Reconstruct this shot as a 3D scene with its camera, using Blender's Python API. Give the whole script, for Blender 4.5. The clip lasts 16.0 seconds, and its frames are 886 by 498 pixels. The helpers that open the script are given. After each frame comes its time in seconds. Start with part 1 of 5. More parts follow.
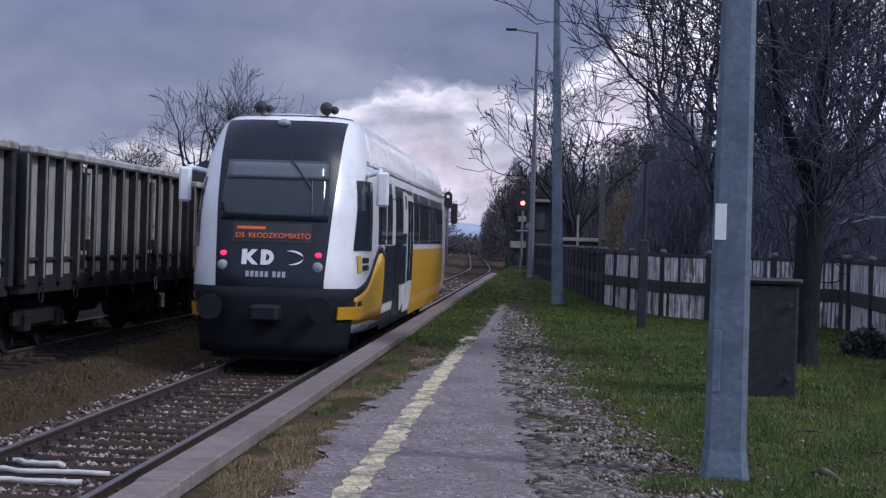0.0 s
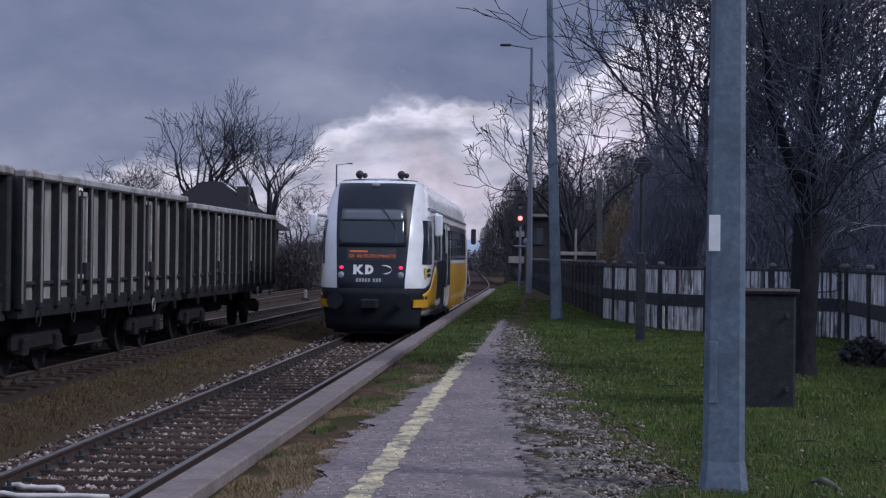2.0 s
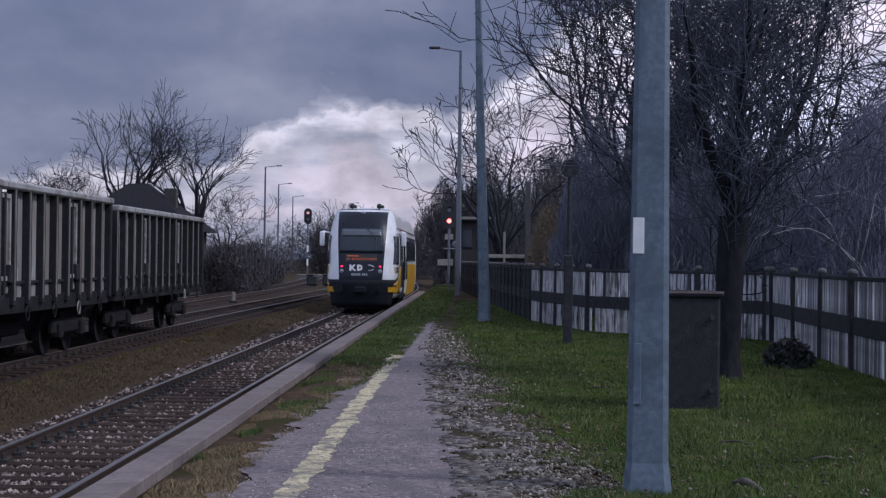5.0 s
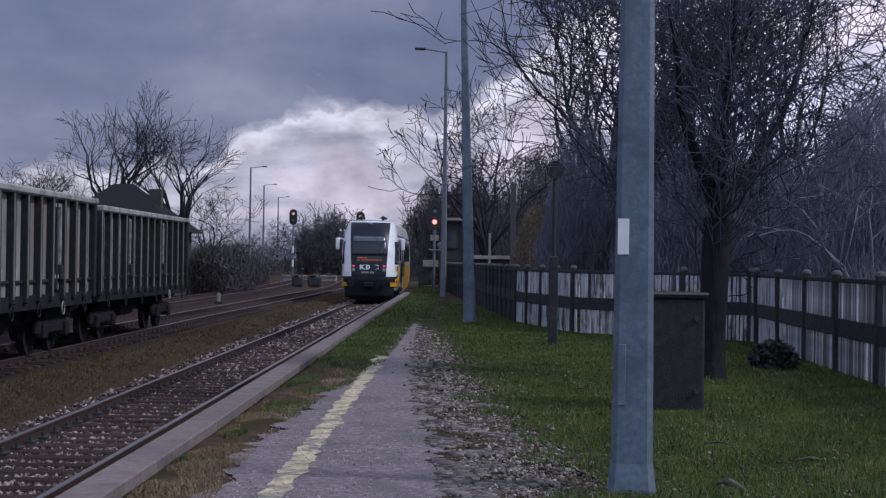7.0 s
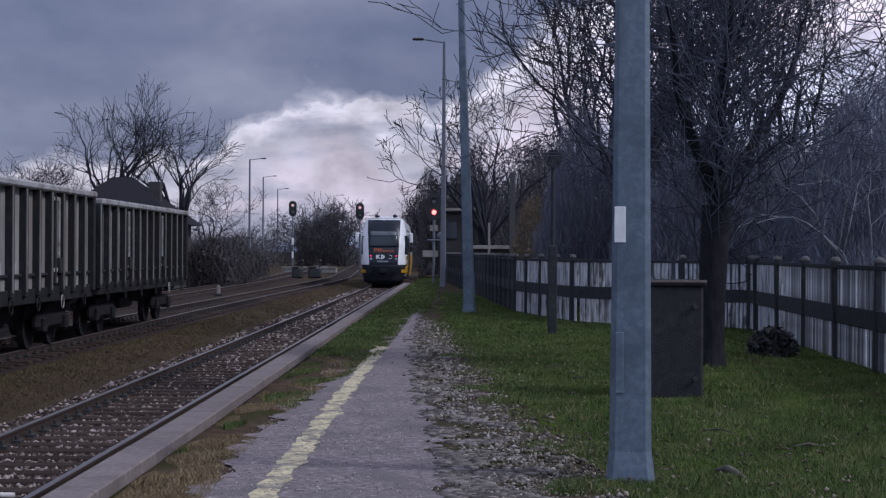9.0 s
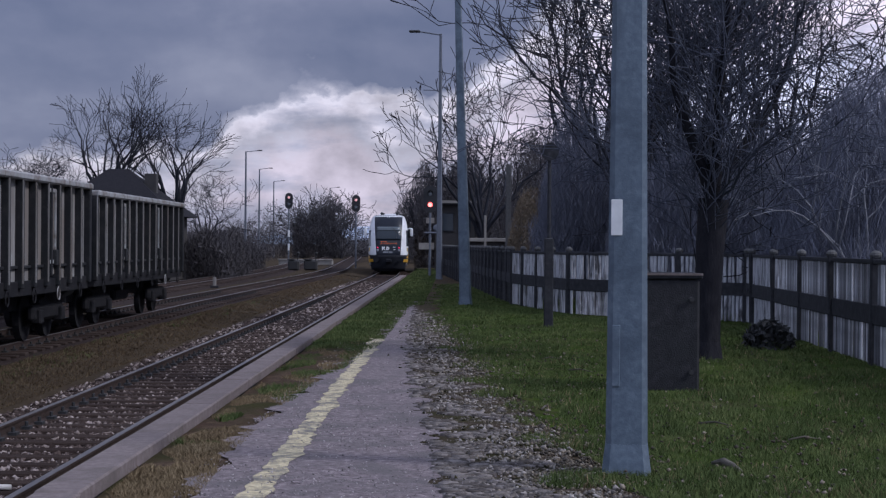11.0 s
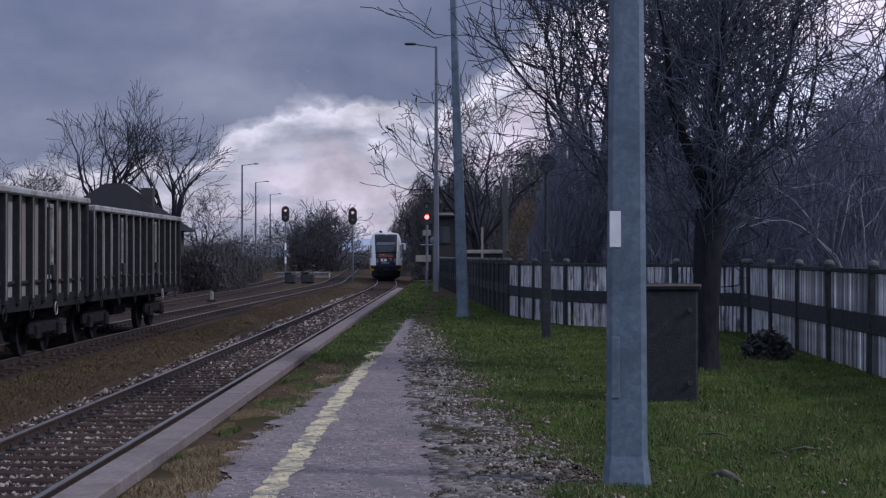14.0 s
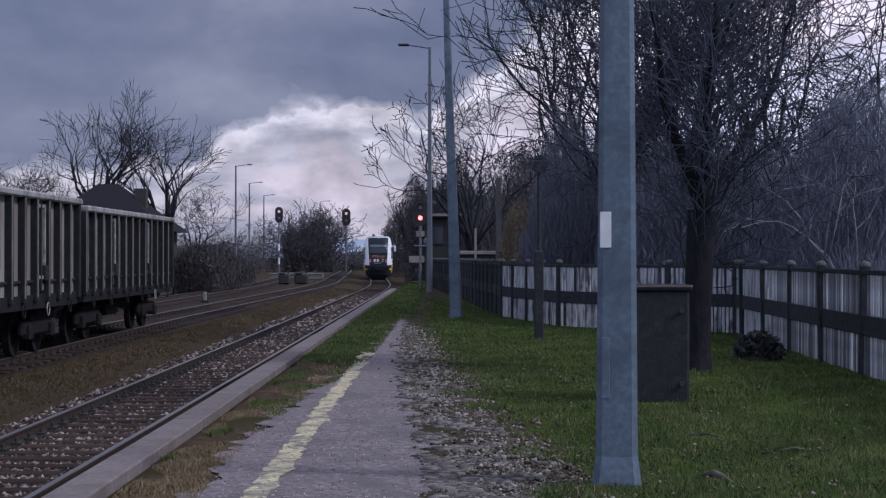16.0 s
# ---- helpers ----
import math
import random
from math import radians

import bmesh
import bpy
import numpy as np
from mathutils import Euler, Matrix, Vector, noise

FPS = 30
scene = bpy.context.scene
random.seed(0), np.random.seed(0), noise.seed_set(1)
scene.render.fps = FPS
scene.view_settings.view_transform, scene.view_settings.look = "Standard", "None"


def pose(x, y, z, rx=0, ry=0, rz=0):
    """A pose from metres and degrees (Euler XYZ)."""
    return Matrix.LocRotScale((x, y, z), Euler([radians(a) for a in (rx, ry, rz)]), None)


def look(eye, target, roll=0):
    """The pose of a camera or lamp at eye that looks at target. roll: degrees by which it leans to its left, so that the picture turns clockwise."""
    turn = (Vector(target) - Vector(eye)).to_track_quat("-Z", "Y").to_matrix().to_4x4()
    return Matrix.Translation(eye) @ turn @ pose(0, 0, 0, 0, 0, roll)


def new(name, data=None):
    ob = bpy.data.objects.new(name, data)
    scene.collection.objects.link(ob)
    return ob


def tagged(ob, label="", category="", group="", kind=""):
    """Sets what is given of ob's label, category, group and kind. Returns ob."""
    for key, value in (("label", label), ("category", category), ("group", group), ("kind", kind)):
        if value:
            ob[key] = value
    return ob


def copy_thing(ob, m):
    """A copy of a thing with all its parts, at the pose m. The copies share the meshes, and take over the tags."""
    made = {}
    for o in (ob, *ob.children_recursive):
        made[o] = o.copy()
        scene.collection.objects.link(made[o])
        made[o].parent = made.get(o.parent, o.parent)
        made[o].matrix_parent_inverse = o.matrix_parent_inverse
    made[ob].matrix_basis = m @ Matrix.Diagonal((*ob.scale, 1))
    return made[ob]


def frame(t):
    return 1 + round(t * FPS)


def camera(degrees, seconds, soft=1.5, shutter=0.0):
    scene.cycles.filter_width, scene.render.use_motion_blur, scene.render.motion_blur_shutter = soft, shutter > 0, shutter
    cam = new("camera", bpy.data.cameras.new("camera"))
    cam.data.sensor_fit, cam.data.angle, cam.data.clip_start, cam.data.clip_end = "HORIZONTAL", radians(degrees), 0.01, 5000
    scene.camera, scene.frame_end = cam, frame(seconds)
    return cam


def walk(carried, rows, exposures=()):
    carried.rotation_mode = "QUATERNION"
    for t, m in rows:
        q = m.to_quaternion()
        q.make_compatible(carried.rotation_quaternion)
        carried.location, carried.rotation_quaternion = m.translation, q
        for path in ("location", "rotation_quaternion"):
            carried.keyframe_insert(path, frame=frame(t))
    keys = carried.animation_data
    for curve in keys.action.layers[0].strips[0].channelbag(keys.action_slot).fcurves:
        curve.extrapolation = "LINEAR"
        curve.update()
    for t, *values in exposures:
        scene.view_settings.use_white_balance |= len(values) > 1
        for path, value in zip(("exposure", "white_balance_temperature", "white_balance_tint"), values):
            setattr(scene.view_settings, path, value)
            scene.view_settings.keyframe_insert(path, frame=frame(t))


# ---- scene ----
cam = camera(30.26, 16.0, soft=1.3)
PATH = [
    (0.0, pose(-0.072, -0.000, 1.655, 89.664, -1.759, 3.481)),
    (0.5, pose(-0.071, -0.000, 1.655, 89.784, -1.758, 3.456)),
    (1.0, pose(-0.059, -0.000, 1.657, 90.097, -1.145, 3.457)),
    (1.5, pose(-0.054, -0.000, 1.655, 90.174, -0.787, 3.446)),
    (2.0, pose(-0.038, -0.000, 1.654, 90.247, -0.682, 3.443)),
    (2.5, pose(-0.027, -0.000, 1.655, 90.316, -0.688, 3.158)),
    (3.0, pose(-0.016, -0.000, 1.656, 90.398, -0.722, 2.830)),
    (3.5, pose(-0.000, -0.000, 1.653, 90.290, -0.719, 2.142)),
    (4.0, pose(-0.002, -0.000, 1.651, 90.201, -0.716, 1.472)),
    (4.5, pose(-0.005, -0.000, 1.647, 90.286, -0.725, 1.284)),
    (5.0, pose(-0.008, -0.000, 1.651, 90.370, -0.715, 0.977)),
    (7.5, pose(-0.001, 0.000, 1.647, 90.416, -0.781, 0.437)),
    (8.0, pose(0.006, 0.000, 1.645, 90.361, -0.667, 0.387)),
    (8.5, pose(0.019, 0.000, 1.642, 90.319, -0.391, 0.380)),
    (9.0, pose(0.020, 0.000, 1.641, 90.080, -0.301, 0.472)),
    (11.5, pose(0.014, 0.000, 1.643, 89.814, -0.398, 0.301)),
    (12.0, pose(0.018, 0.000, 1.643, 89.916, -0.236, 0.288)),
    (12.5, pose(0.025, 0.000, 1.646, 89.990, -0.090, 0.276)),
    (13.0, pose(0.021, 0.000, 1.642, 90.072, -0.128, 0.263)),
    (13.5, pose(0.022, 0.000, 1.644, 90.150, -0.061, 0.245)),
    (14.0, pose(0.000, 0.000, 1.650, 90.237, -0.000, 0.217)),
    (14.5, pose(0.007, 0.000, 1.641, 90.338, -0.066, 0.230)),
    (15.0, pose(0.003, 0.000, 1.642, 90.454, -0.064, 0.141)),
    (15.5, pose(0.009, 0.000, 1.645, 90.463, -0.102, -0.002)),
    (16.0, pose(0.026, 0.000, 1.646, 90.271, -0.038, 0.003)),
]
walk(cam, PATH, [(0.0, 0.28, 5880, 15.0), (1.5, 0.12, 5880, 15.0), (3.0, 0.02, 5880, 15.0), (16.0, 0.02, 5880, 15.0)])

# ---- daylight: heavy broken cloud, soft sun high to the right ----
SUN_AZ, SUN_EL = radians(108), radians(41)   # azimuth clockwise from +y
world = bpy.data.worlds.new("sky")
scene.world = world
world.use_nodes = True


def math_node(tree, op, a, b=None, c=None):
    n = tree.nodes.new("ShaderNodeMath")
    n.operation = op
    for slot, v in zip(n.inputs, (a, b, c)):
        if v is None:
            continue
        if isinstance(v, (int, float)):
            slot.default_value = v
        else:
            tree.links.new(v, slot)
    return n.outputs[0]


def ramp_node(tree, fac, stops, ease="LINEAR"):
    n = tree.nodes.new("ShaderNodeValToRGB")
    n.color_ramp.interpolation = ease
    els = n.color_ramp.elements
    while len(els) < len(stops):
        els.new(0.5)
    for e, (p, c) in zip(els, stops):
        e.position, e.color = p, (*c, 1)
    tree.links.new(fac, n.inputs[0])
    return n.outputs[0]


def noise_node(tree, vec, scale, detail=4.0, rough=0.55, distortion=0.0):
    n = tree.nodes.new("ShaderNodeTexNoise")
    n.inputs["Scale"].default_value, n.inputs["Detail"].default_value = scale, detail
    n.inputs["Roughness"].default_value, n.inputs["Distortion"].default_value = rough, distortion
    if vec is not None:
        tree.links.new(vec, n.inputs["Vector"])
    return n.outputs["Fac"]


def mix_node(tree, fac, a, b, blend="MIX"):
    n = tree.nodes.new("ShaderNodeMix")
    n.data_type, n.blend_type = "RGBA", blend
    for slot, v in ((n.inputs[0], fac), (n.inputs[6], a), (n.inputs[7], b)):
        if isinstance(v, (int, float)):
            slot.default_value = v
        elif isinstance(v, tuple):
            slot.default_value = (*v, 1)
        else:
            tree.links.new(v, slot)
    return n.outputs[2]


def build_sky():
    t = world.node_tree
    out, bg = t.nodes["World Output"], t.nodes["Background"]
    sky = t.nodes.new("ShaderNodeTexSky")
    sky.sky_type, sky.sun_disc = "NISHITA", False
    sky.sun_elevation, sky.sun_rotation = SUN_EL, SUN_AZ
    coord = t.nodes.new("ShaderNodeTexCoord").outputs["Generated"]
    sep = t.nodes.new("ShaderNodeSeparateXYZ")
    t.links.new(coord, sep.inputs[0])
    x, y, z = sep.outputs
    # soft large masses, billows, and thin flat bars of cloud
    def layer(scale, detail, rough, distortion, shift=(0, 0, 0)):
        m = t.nodes.new("ShaderNodeMapping")
        m.inputs["Scale"].default_value, m.inputs["Location"].default_value = scale, shift
        t.links.new(coord, m.inputs[0])
        return noise_node(t, m.outputs[0], 1.0, detail, rough, distortion)

    def centred(v, k):
        return math_node(t, "MULTIPLY", math_node(t, "SUBTRACT", v, 0.5), k)
    big = layer((7.0, 7.0, 15.0), 4.0, 0.5, 0.3, (0.55, 0.0, 0.32))
    fine = layer((26.0, 26.0, 38.0), 7.0, 0.56, 0.0)
    bars = layer((13.0, 13.0, 48.0), 6.0, 0.55, 0.2, (0.3, 0.0, 0.1))
    # lower border of the grey cover: highest over the bright break at the far end of the line
    along = math_node(t, "MULTIPLY_ADD", x, 1 / 0.6, 0.5)
    border = ramp_node(t, along, [(p, (5 * h, 5 * h, 5 * h)) for p, h in (
        (0.04, 0.040), (0.13, 0.050), (0.255, 0.056), (0.29, 0.082), (0.33, 0.095), (0.36, 0.097), (0.39, 0.092),
        (0.43, 0.080), (0.475, 0.082), (0.56, 0.118), (0.66, 0.16), (0.80, 0.19))])
    above = math_node(t, "SUBTRACT", z, math_node(t, "MULTIPLY", border, 0.2))
    above = math_node(t, "ADD", above, centred(big, 0.034))
    above = math_node(t, "ADD", above, centred(fine, 0.066))
    cover = ramp_node(t, math_node(t, "MULTIPLY_ADD", above, 14.0, 0.5), [(0.45, (0, 0, 0)), (0.50, (0.55, 0.55, 0.55)), (0.62, (1, 1, 1))])
    pale = ramp_node(t, math_node(t, "MULTIPLY", above, -12.0), [
        (0.0, (0.70, 0.66, 0.70)), (0.14, (0.66, 0.61, 0.65)), (0.30, (0.47, 0.45, 0.50)), (0.45, (0.56, 0.495, 0.54)), (0.75, (0.53, 0.47, 0.52)), (1.0, (0.42, 0.43, 0.52))])
    streak = ramp_node(t, bars, [(0.50, (0, 0, 0)), (0.64, (0.85, 0.85, 0.85))])
    pale = mix_node(t, streak, pale, (0.33, 0.335, 0.41))
    pale = mix_node(t, 1.0, pale, math_node(t, "MULTIPLY_ADD", fine, 1.6, 0.26), "MULTIPLY")
    right = math_node(t, "MINIMUM", math_node(t, "MULTIPLY", math_node(t, "MAXIMUM", math_node(t, "SUBTRACT", x, 0.0), 0.0), 9.0), 1.0)
    pale = mix_node(t, 1.0, pale, math_node(t, "MULTIPLY_ADD", right, 0.65, 1.0), "MULTIPLY")
    dull = ramp_node(t, math_node(t, "ADD", big, centred(fine, 0.35)), [(0.30, (0.135, 0.155, 0.235)), (0.50, (0.185, 0.20, 0.28)), (0.70, (0.27, 0.28, 0.355))])
    grey = mix_node(t, cover, pale, dull)
    # thinner, brighter cover behind and above
    back = math_node(t, "MULTIPLY_ADD", y, -0.5, 0.5)
    high = math_node(t, "MAXIMUM", math_node(t, "MULTIPLY", math_node(t, "SUBTRACT", z, 0.25), 1.0), 0.0)
    open_sky = math_node(t, "MINIMUM", math_node(t, "ADD", math_node(t, "MULTIPLY", back, 0.9), high), 1.0)
    grey = mix_node(t, open_sky, grey, (0.66, 0.72, 0.90))
    blue = mix_node(t, 1.0, sky.outputs[0], (0.08, 0.08, 0.08), "MULTIPLY")
    col = mix_node(t, 0.93, blue, grey)
    t.links.new(col, bg.inputs["Color"])
    bg.inputs["Strength"].default_value = 1.0


build_sky()
sun = new("sun", bpy.data.lights.new("sun", "SUN"))
sun.data.energy, sun.data.angle, sun.data.color = 1.9, radians(9), (1.0, 0.96, 0.90)
sun.matrix_world = look((40 * math.sin(SUN_AZ), 40 * math.cos(SUN_AZ), 40 * math.tan(SUN_EL)), (0, 0, 0))


# ---- materials ----
def material(name, stops, scale=8.0, rough=0.8, metal=0.0, bump=0.0, bump_scale=None, stain=None, stain_scale=0.6,
             stretch=(1, 1, 1), island=0.0, spec=0.5, coat=0.0, rand=0.0, distortion=0.0):
    """Two-scale noise colour with grain, stains and relief in object space."""
    m = bpy.data.materials.new(name)
    m.use_nodes = True
    t = m.node_tree
    b = t.nodes["Principled BSDF"]
    coord = t.nodes.new("ShaderNodeTexCoord").outputs["Object"]
    mp = t.nodes.new("ShaderNodeMapping")
    mp.inputs["Scale"].default_value = stretch
    t.links.new(coord, mp.inputs[0])
    v = mp.outputs[0]
    grain = noise_node(t, v, scale, 6.0, 0.62, distortion)
    fac = math_node(t, "MULTIPLY_ADD", math_node(t, "SUBTRACT", grain, 0.5), 1.7, 0.5)
    if island:
        g = t.nodes.new("ShaderNodeNewGeometry")
        fac = math_node(t, "ADD", math_node(t, "MULTIPLY", fac, 1 - island),
                        math_node(t, "MULTIPLY", g.outputs["Random Per Island"], island))
    if rand:
        o = t.nodes.new("ShaderNodeObjectInfo")
        fac = math_node(t, "ADD", math_node(t, "MULTIPLY", fac, 1 - rand), math_node(t, "MULTIPLY", o.outputs["Random"], rand))
    n = len(stops)
    col = ramp_node(t, fac, [(0.1 + 0.8 * i / max(n - 1, 1), c) for i, c in enumerate(stops)])
    if stain:
        patch = noise_node(t, v, stain_scale, 5.0, 0.6, 0.6)
        f = ramp_node(t, patch, [(0.46, (0, 0, 0)), (0.64, (1, 1, 1))])
        col = mix_node(t, f, col, stain)
    t.links.new(col, b.inputs["Base Color"])
    b.inputs["Metallic"].default_value = metal
    b.inputs["Specular IOR Level"].default_value = spec
    b.inputs["Coat Weight"].default_value = coat
    r = math_node(t, "MULTIPLY_ADD", grain, 0.25, rough - 0.12)
    t.links.new(r, b.inputs["Roughness"])
    if bump:
        bn = t.nodes.new("ShaderNodeBump")
        bn.inputs["Strength"].default_value, bn.inputs["Distance"].default_value = bump, 0.02
        h = noise_node(t, v, bump_scale or scale * 2.5, 5.0, 0.6)
        t.links.new(h, bn.inputs["Height"])
        t.links.new(bn.outputs[0], b.inputs["Normal"])
    return m


def glowing(name, colour, strength):
    m = bpy.data.materials.new(name)
    m.use_nodes = True
    b = m.node_tree.nodes["Principled BSDF"]
    b.inputs["Base Color"].default_value = (*[c * 0.3 for c in colour], 1)
    b.inputs["Emission Color"].default_value = (*colour, 1)
    b.inputs["Emission Strength"].default_value = strength
    return m


GRASS_SOIL = material("grass_soil", [(0.032, 0.023, 0.016), (0.050, 0.038, 0.025), (0.078, 0.060, 0.040)], 9, 0.95, bump=0.8, bump_scale=40, stain=(0.046, 0.034, 0.023), stain_scale=0.35, spec=0.04)
DRY_SOIL = material("dry_soil", [(0.040, 0.026, 0.019), (0.066, 0.044, 0.032), (0.11, 0.078, 0.056)], 7, 0.95, bump=0.9, bump_scale=45, stain=(0.04, 0.038, 0.016), stain_scale=0.7, spec=0.04)
BALLAST_BED = material("ballast_bed", [(0.016, 0.011, 0.010), (0.032, 0.023, 0.021), (0.06, 0.046, 0.042)], 30, 0.95, bump=1.0, bump_scale=60, spec=0.08)
STONE = material("ballast_stone", [(0.022, 0.015, 0.013), (0.050, 0.036, 0.032), (0.098, 0.073, 0.066), (0.36, 0.305, 0.285)], 20, 0.9, island=0.8, spec=0.12)
LAWN_SOIL = material("lawn_soil", [(0.016, 0.028, 0.005), (0.034, 0.058, 0.008), (0.072, 0.09, 0.018)], 6, 0.95, bump=0.8, bump_scale=40, stain=(0.042, 0.038, 0.018), stain_scale=0.8, spec=0.03)
ASPHALT = material("asphalt", [(0.064, 0.051, 0.055), (0.133, 0.108, 0.114), (0.216, 0.181, 0.188), (0.375, 0.322, 0.325)], 14, 0.8, bump=1.0, bump_scale=28, stain=(0.125, 0.11, 0.112), stain_scale=1.3, spec=0.22)
LITTER_SOIL = material("leaf_mould", [(0.030, 0.022, 0.017), (0.052, 0.040, 0.030), (0.10, 0.08, 0.058)], 16, 0.95, bump=0.9, bump_scale=50, stain=(0.040, 0.038, 0.018), stain_scale=1.5, spec=0.04)
LITTER = material("leaf_litter", [(0.020, 0.016, 0.012), (0.050, 0.039, 0.027), (0.10, 0.079, 0.056), (0.24, 0.205, 0.16)], 18, 0.9, island=0.85)
MOSS = material("dark_moss", [(0.012, 0.012, 0.007), (0.025, 0.024, 0.013), (0.045, 0.04, 0.022)], 14, 0.95, island=0.6, spec=0.05)
AGGREGATE = material("asphalt_aggregate", [(0.13, 0.115, 0.12), (0.20, 0.18, 0.186), (0.30, 0.27, 0.276), (0.50, 0.455, 0.455)], 20, 0.8, island=0.85, spec=0.2)
CRUST = material("broken_asphalt", [(0.048, 0.040, 0.036), (0.088, 0.076, 0.070), (0.15, 0.133, 0.125), (0.29, 0.258, 0.245)], 16, 0.85, bump=0.9, bump_scale=40, island=0.6, spec=0.2)
GRIT = material("path_grit", [(0.04, 0.034, 0.028), (0.13, 0.115, 0.10), (0.34, 0.31, 0.29)], 20, 0.9, island=0.8)
YELLOW_LINE = material("yellow_line_paint", [(0.17, 0.145, 0.115), (0.50, 0.43, 0.27), (0.80, 0.70, 0.46)], 22, 0.85, bump=0.8, bump_scale=60, stain=(0.15, 0.14, 0.125), stain_scale=5)
CONCRETE = material("edge_concrete", [(0.10, 0.080, 0.079), (0.165, 0.136, 0.134), (0.25, 0.211, 0.207)], 14, 0.85, bump=0.5, bump_scale=60, stain=(0.125, 0.105, 0.10), stain_scale=1.4, rand=0.2, spec=0.2)
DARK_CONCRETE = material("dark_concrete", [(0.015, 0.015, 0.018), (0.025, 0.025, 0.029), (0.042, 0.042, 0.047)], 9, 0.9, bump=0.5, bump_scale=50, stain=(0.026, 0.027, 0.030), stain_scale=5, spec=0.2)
RAIL_TOP = material("polished_rail", [(0.15, 0.135, 0.13), (0.27, 0.25, 0.245)], 12, 0.38, 0.8, stretch=(8, 0.3, 1))
RAIL_RUST = material("rusty_rail", [(0.026, 0.018, 0.016), (0.048, 0.034, 0.030), (0.085, 0.062, 0.054)], 16, 0.8, 0.2, bump=0.3, spec=0.2)
SLEEPER = material("sleeper_wood", [(0.022, 0.015, 0.013), (0.042, 0.030, 0.026), (0.072, 0.054, 0.047)], 14, 0.9, bump=0.6, stretch=(0.3, 3, 1), rand=0.4, spec=0.08)
GALVANISED = material("galvanised_steel", [(0.075, 0.103, 0.142), (0.102, 0.136, 0.178), (0.15, 0.19, 0.236)], 22, 0.5, 0.25, bump=0.15, bump_scale=40, stain=(0.064, 0.088, 0.120), stain_scale=2.2)
POLE_GREY = material("pole_grey", [(0.09, 0.10, 0.125), (0.14, 0.155, 0.185)], 8, 0.6, 0.3)
DARK_METAL = material("dark_metal", [(0.014, 0.015, 0.017), (0.028, 0.029, 0.032)], 12, 0.7)
BLACK = material("black_paint", [(0.009, 0.010, 0.013), (0.017, 0.018, 0.022)], 6, 0.5)
WHITE_STICKER = material("white_sticker", [(0.55, 0.56, 0.58), (0.68, 0.69, 0.70)], 9, 0.6)
BARK = material("bark", [(0.012, 0.012, 0.016), (0.019, 0.019, 0.024), (0.030, 0.029, 0.034)], 12, 0.95, bump=0.8, stretch=(1, 1, 0.35), spec=0.08)
TWIG = material("twig_bark", [(0.016, 0.017, 0.023), (0.026, 0.027, 0.035), (0.040, 0.040, 0.049)], 3, 0.95, spec=0.1)
# lifted and blued: veiling haze over the pollard is put into its twig colour
HAZE_TWIG = material("haze_twig", [(0.050, 0.056, 0.078), (0.062, 0.069, 0.094), (0.076, 0.083, 0.108)], 3, 0.95, spec=0.1)
FAR_TWIG = material("far_twig", [(0.030, 0.030, 0.038), (0.044, 0.042, 0.050), (0.06, 0.056, 0.062)], 0.5, 0.95)
# paler and bluer than bare twigs: haze painted into the undergrowth
HAZE_BUSH = material("undergrowth", [(0.10, 0.108, 0.145), (0.122, 0.13, 0.17), (0.15, 0.156, 0.19)], 1.3, 0.95, island=0.5, spec=0.1)
BLADE = material("grass_blade", [(0.032, 0.048, 0.019), (0.070, 0.097, 0.034), (0.165, 0.182, 0.075)], 0.9, 0.9, island=0.35, spec=0.04)
DRY_BLADE = material("dry_grass_blade", [(0.055, 0.038, 0.024), (0.095, 0.068, 0.043), (0.17, 0.13, 0.082)], 1.3, 0.85, island=0.5, spec=0.08)
STRAW = material("straw_blade", [(0.085, 0.062, 0.036), (0.185, 0.138, 0.082), (0.33, 0.26, 0.16)], 1.3, 0.85, island=0.5, spec=0.08)
BOARD = material("fence_board", [(0.028, 0.029, 0.036), (0.21, 0.215, 0.245), (0.68, 0.69, 0.74)], 5, 0.85, bump=0.3, stretch=(3, 3, 0.6), stain=(0.06, 0.06, 0.066), stain_scale=2.2, rand=0.6)
FENCE_POST = material("fence_post", [(0.020, 0.021, 0.025), (0.034, 0.035, 0.041), (0.058, 0.059, 0.066)], 8, 0.9, bump=0.4, spec=0.15)
FENCE_CAP = material("fence_cap", [(0.05, 0.05, 0.053), (0.11, 0.11, 0.112)], 12, 0.9, bump=0.4)
TRAIN_WHITE = material("train_white", [(0.66, 0.67, 0.70), (0.74, 0.75, 0.78)], 1.5, 0.3, coat=0.4, stain=(0.62, 0.62, 0.63), stain_scale=0.8)
TRAIN_DARK = material("train_dark", [(0.010, 0.013, 0.022), (0.016, 0.019, 0.03)], 2, 0.32, spec=0.22)
TRAIN_UNDER = material("train_underframe", [(0.008, 0.009, 0.014), (0.014, 0.016, 0.022)], 5, 0.75, spec=0.2)
TRAIN_YELLOW = material("train_yellow", [(0.50, 0.27, 0.015), (0.60, 0.33, 0.02)], 1.5, 0.35, coat=0.3)
WAGON_SIDE = material("wagon_panel", [(0.13, 0.128, 0.128), (0.215, 0.21, 0.21), (0.32, 0.313, 0.312)], 2.6, 0.85, bump=0.3, stretch=(1, 1, 0.4), stain=(0.17, 0.15, 0.135), stain_scale=1.2, rand=0.25, spec=0.25)
WAGON_RIB = material("wagon_rib", [(0.009, 0.010, 0.013), (0.017, 0.018, 0.021), (0.033, 0.032, 0.034)], 5, 0.8, bump=0.3, spec=0.25)
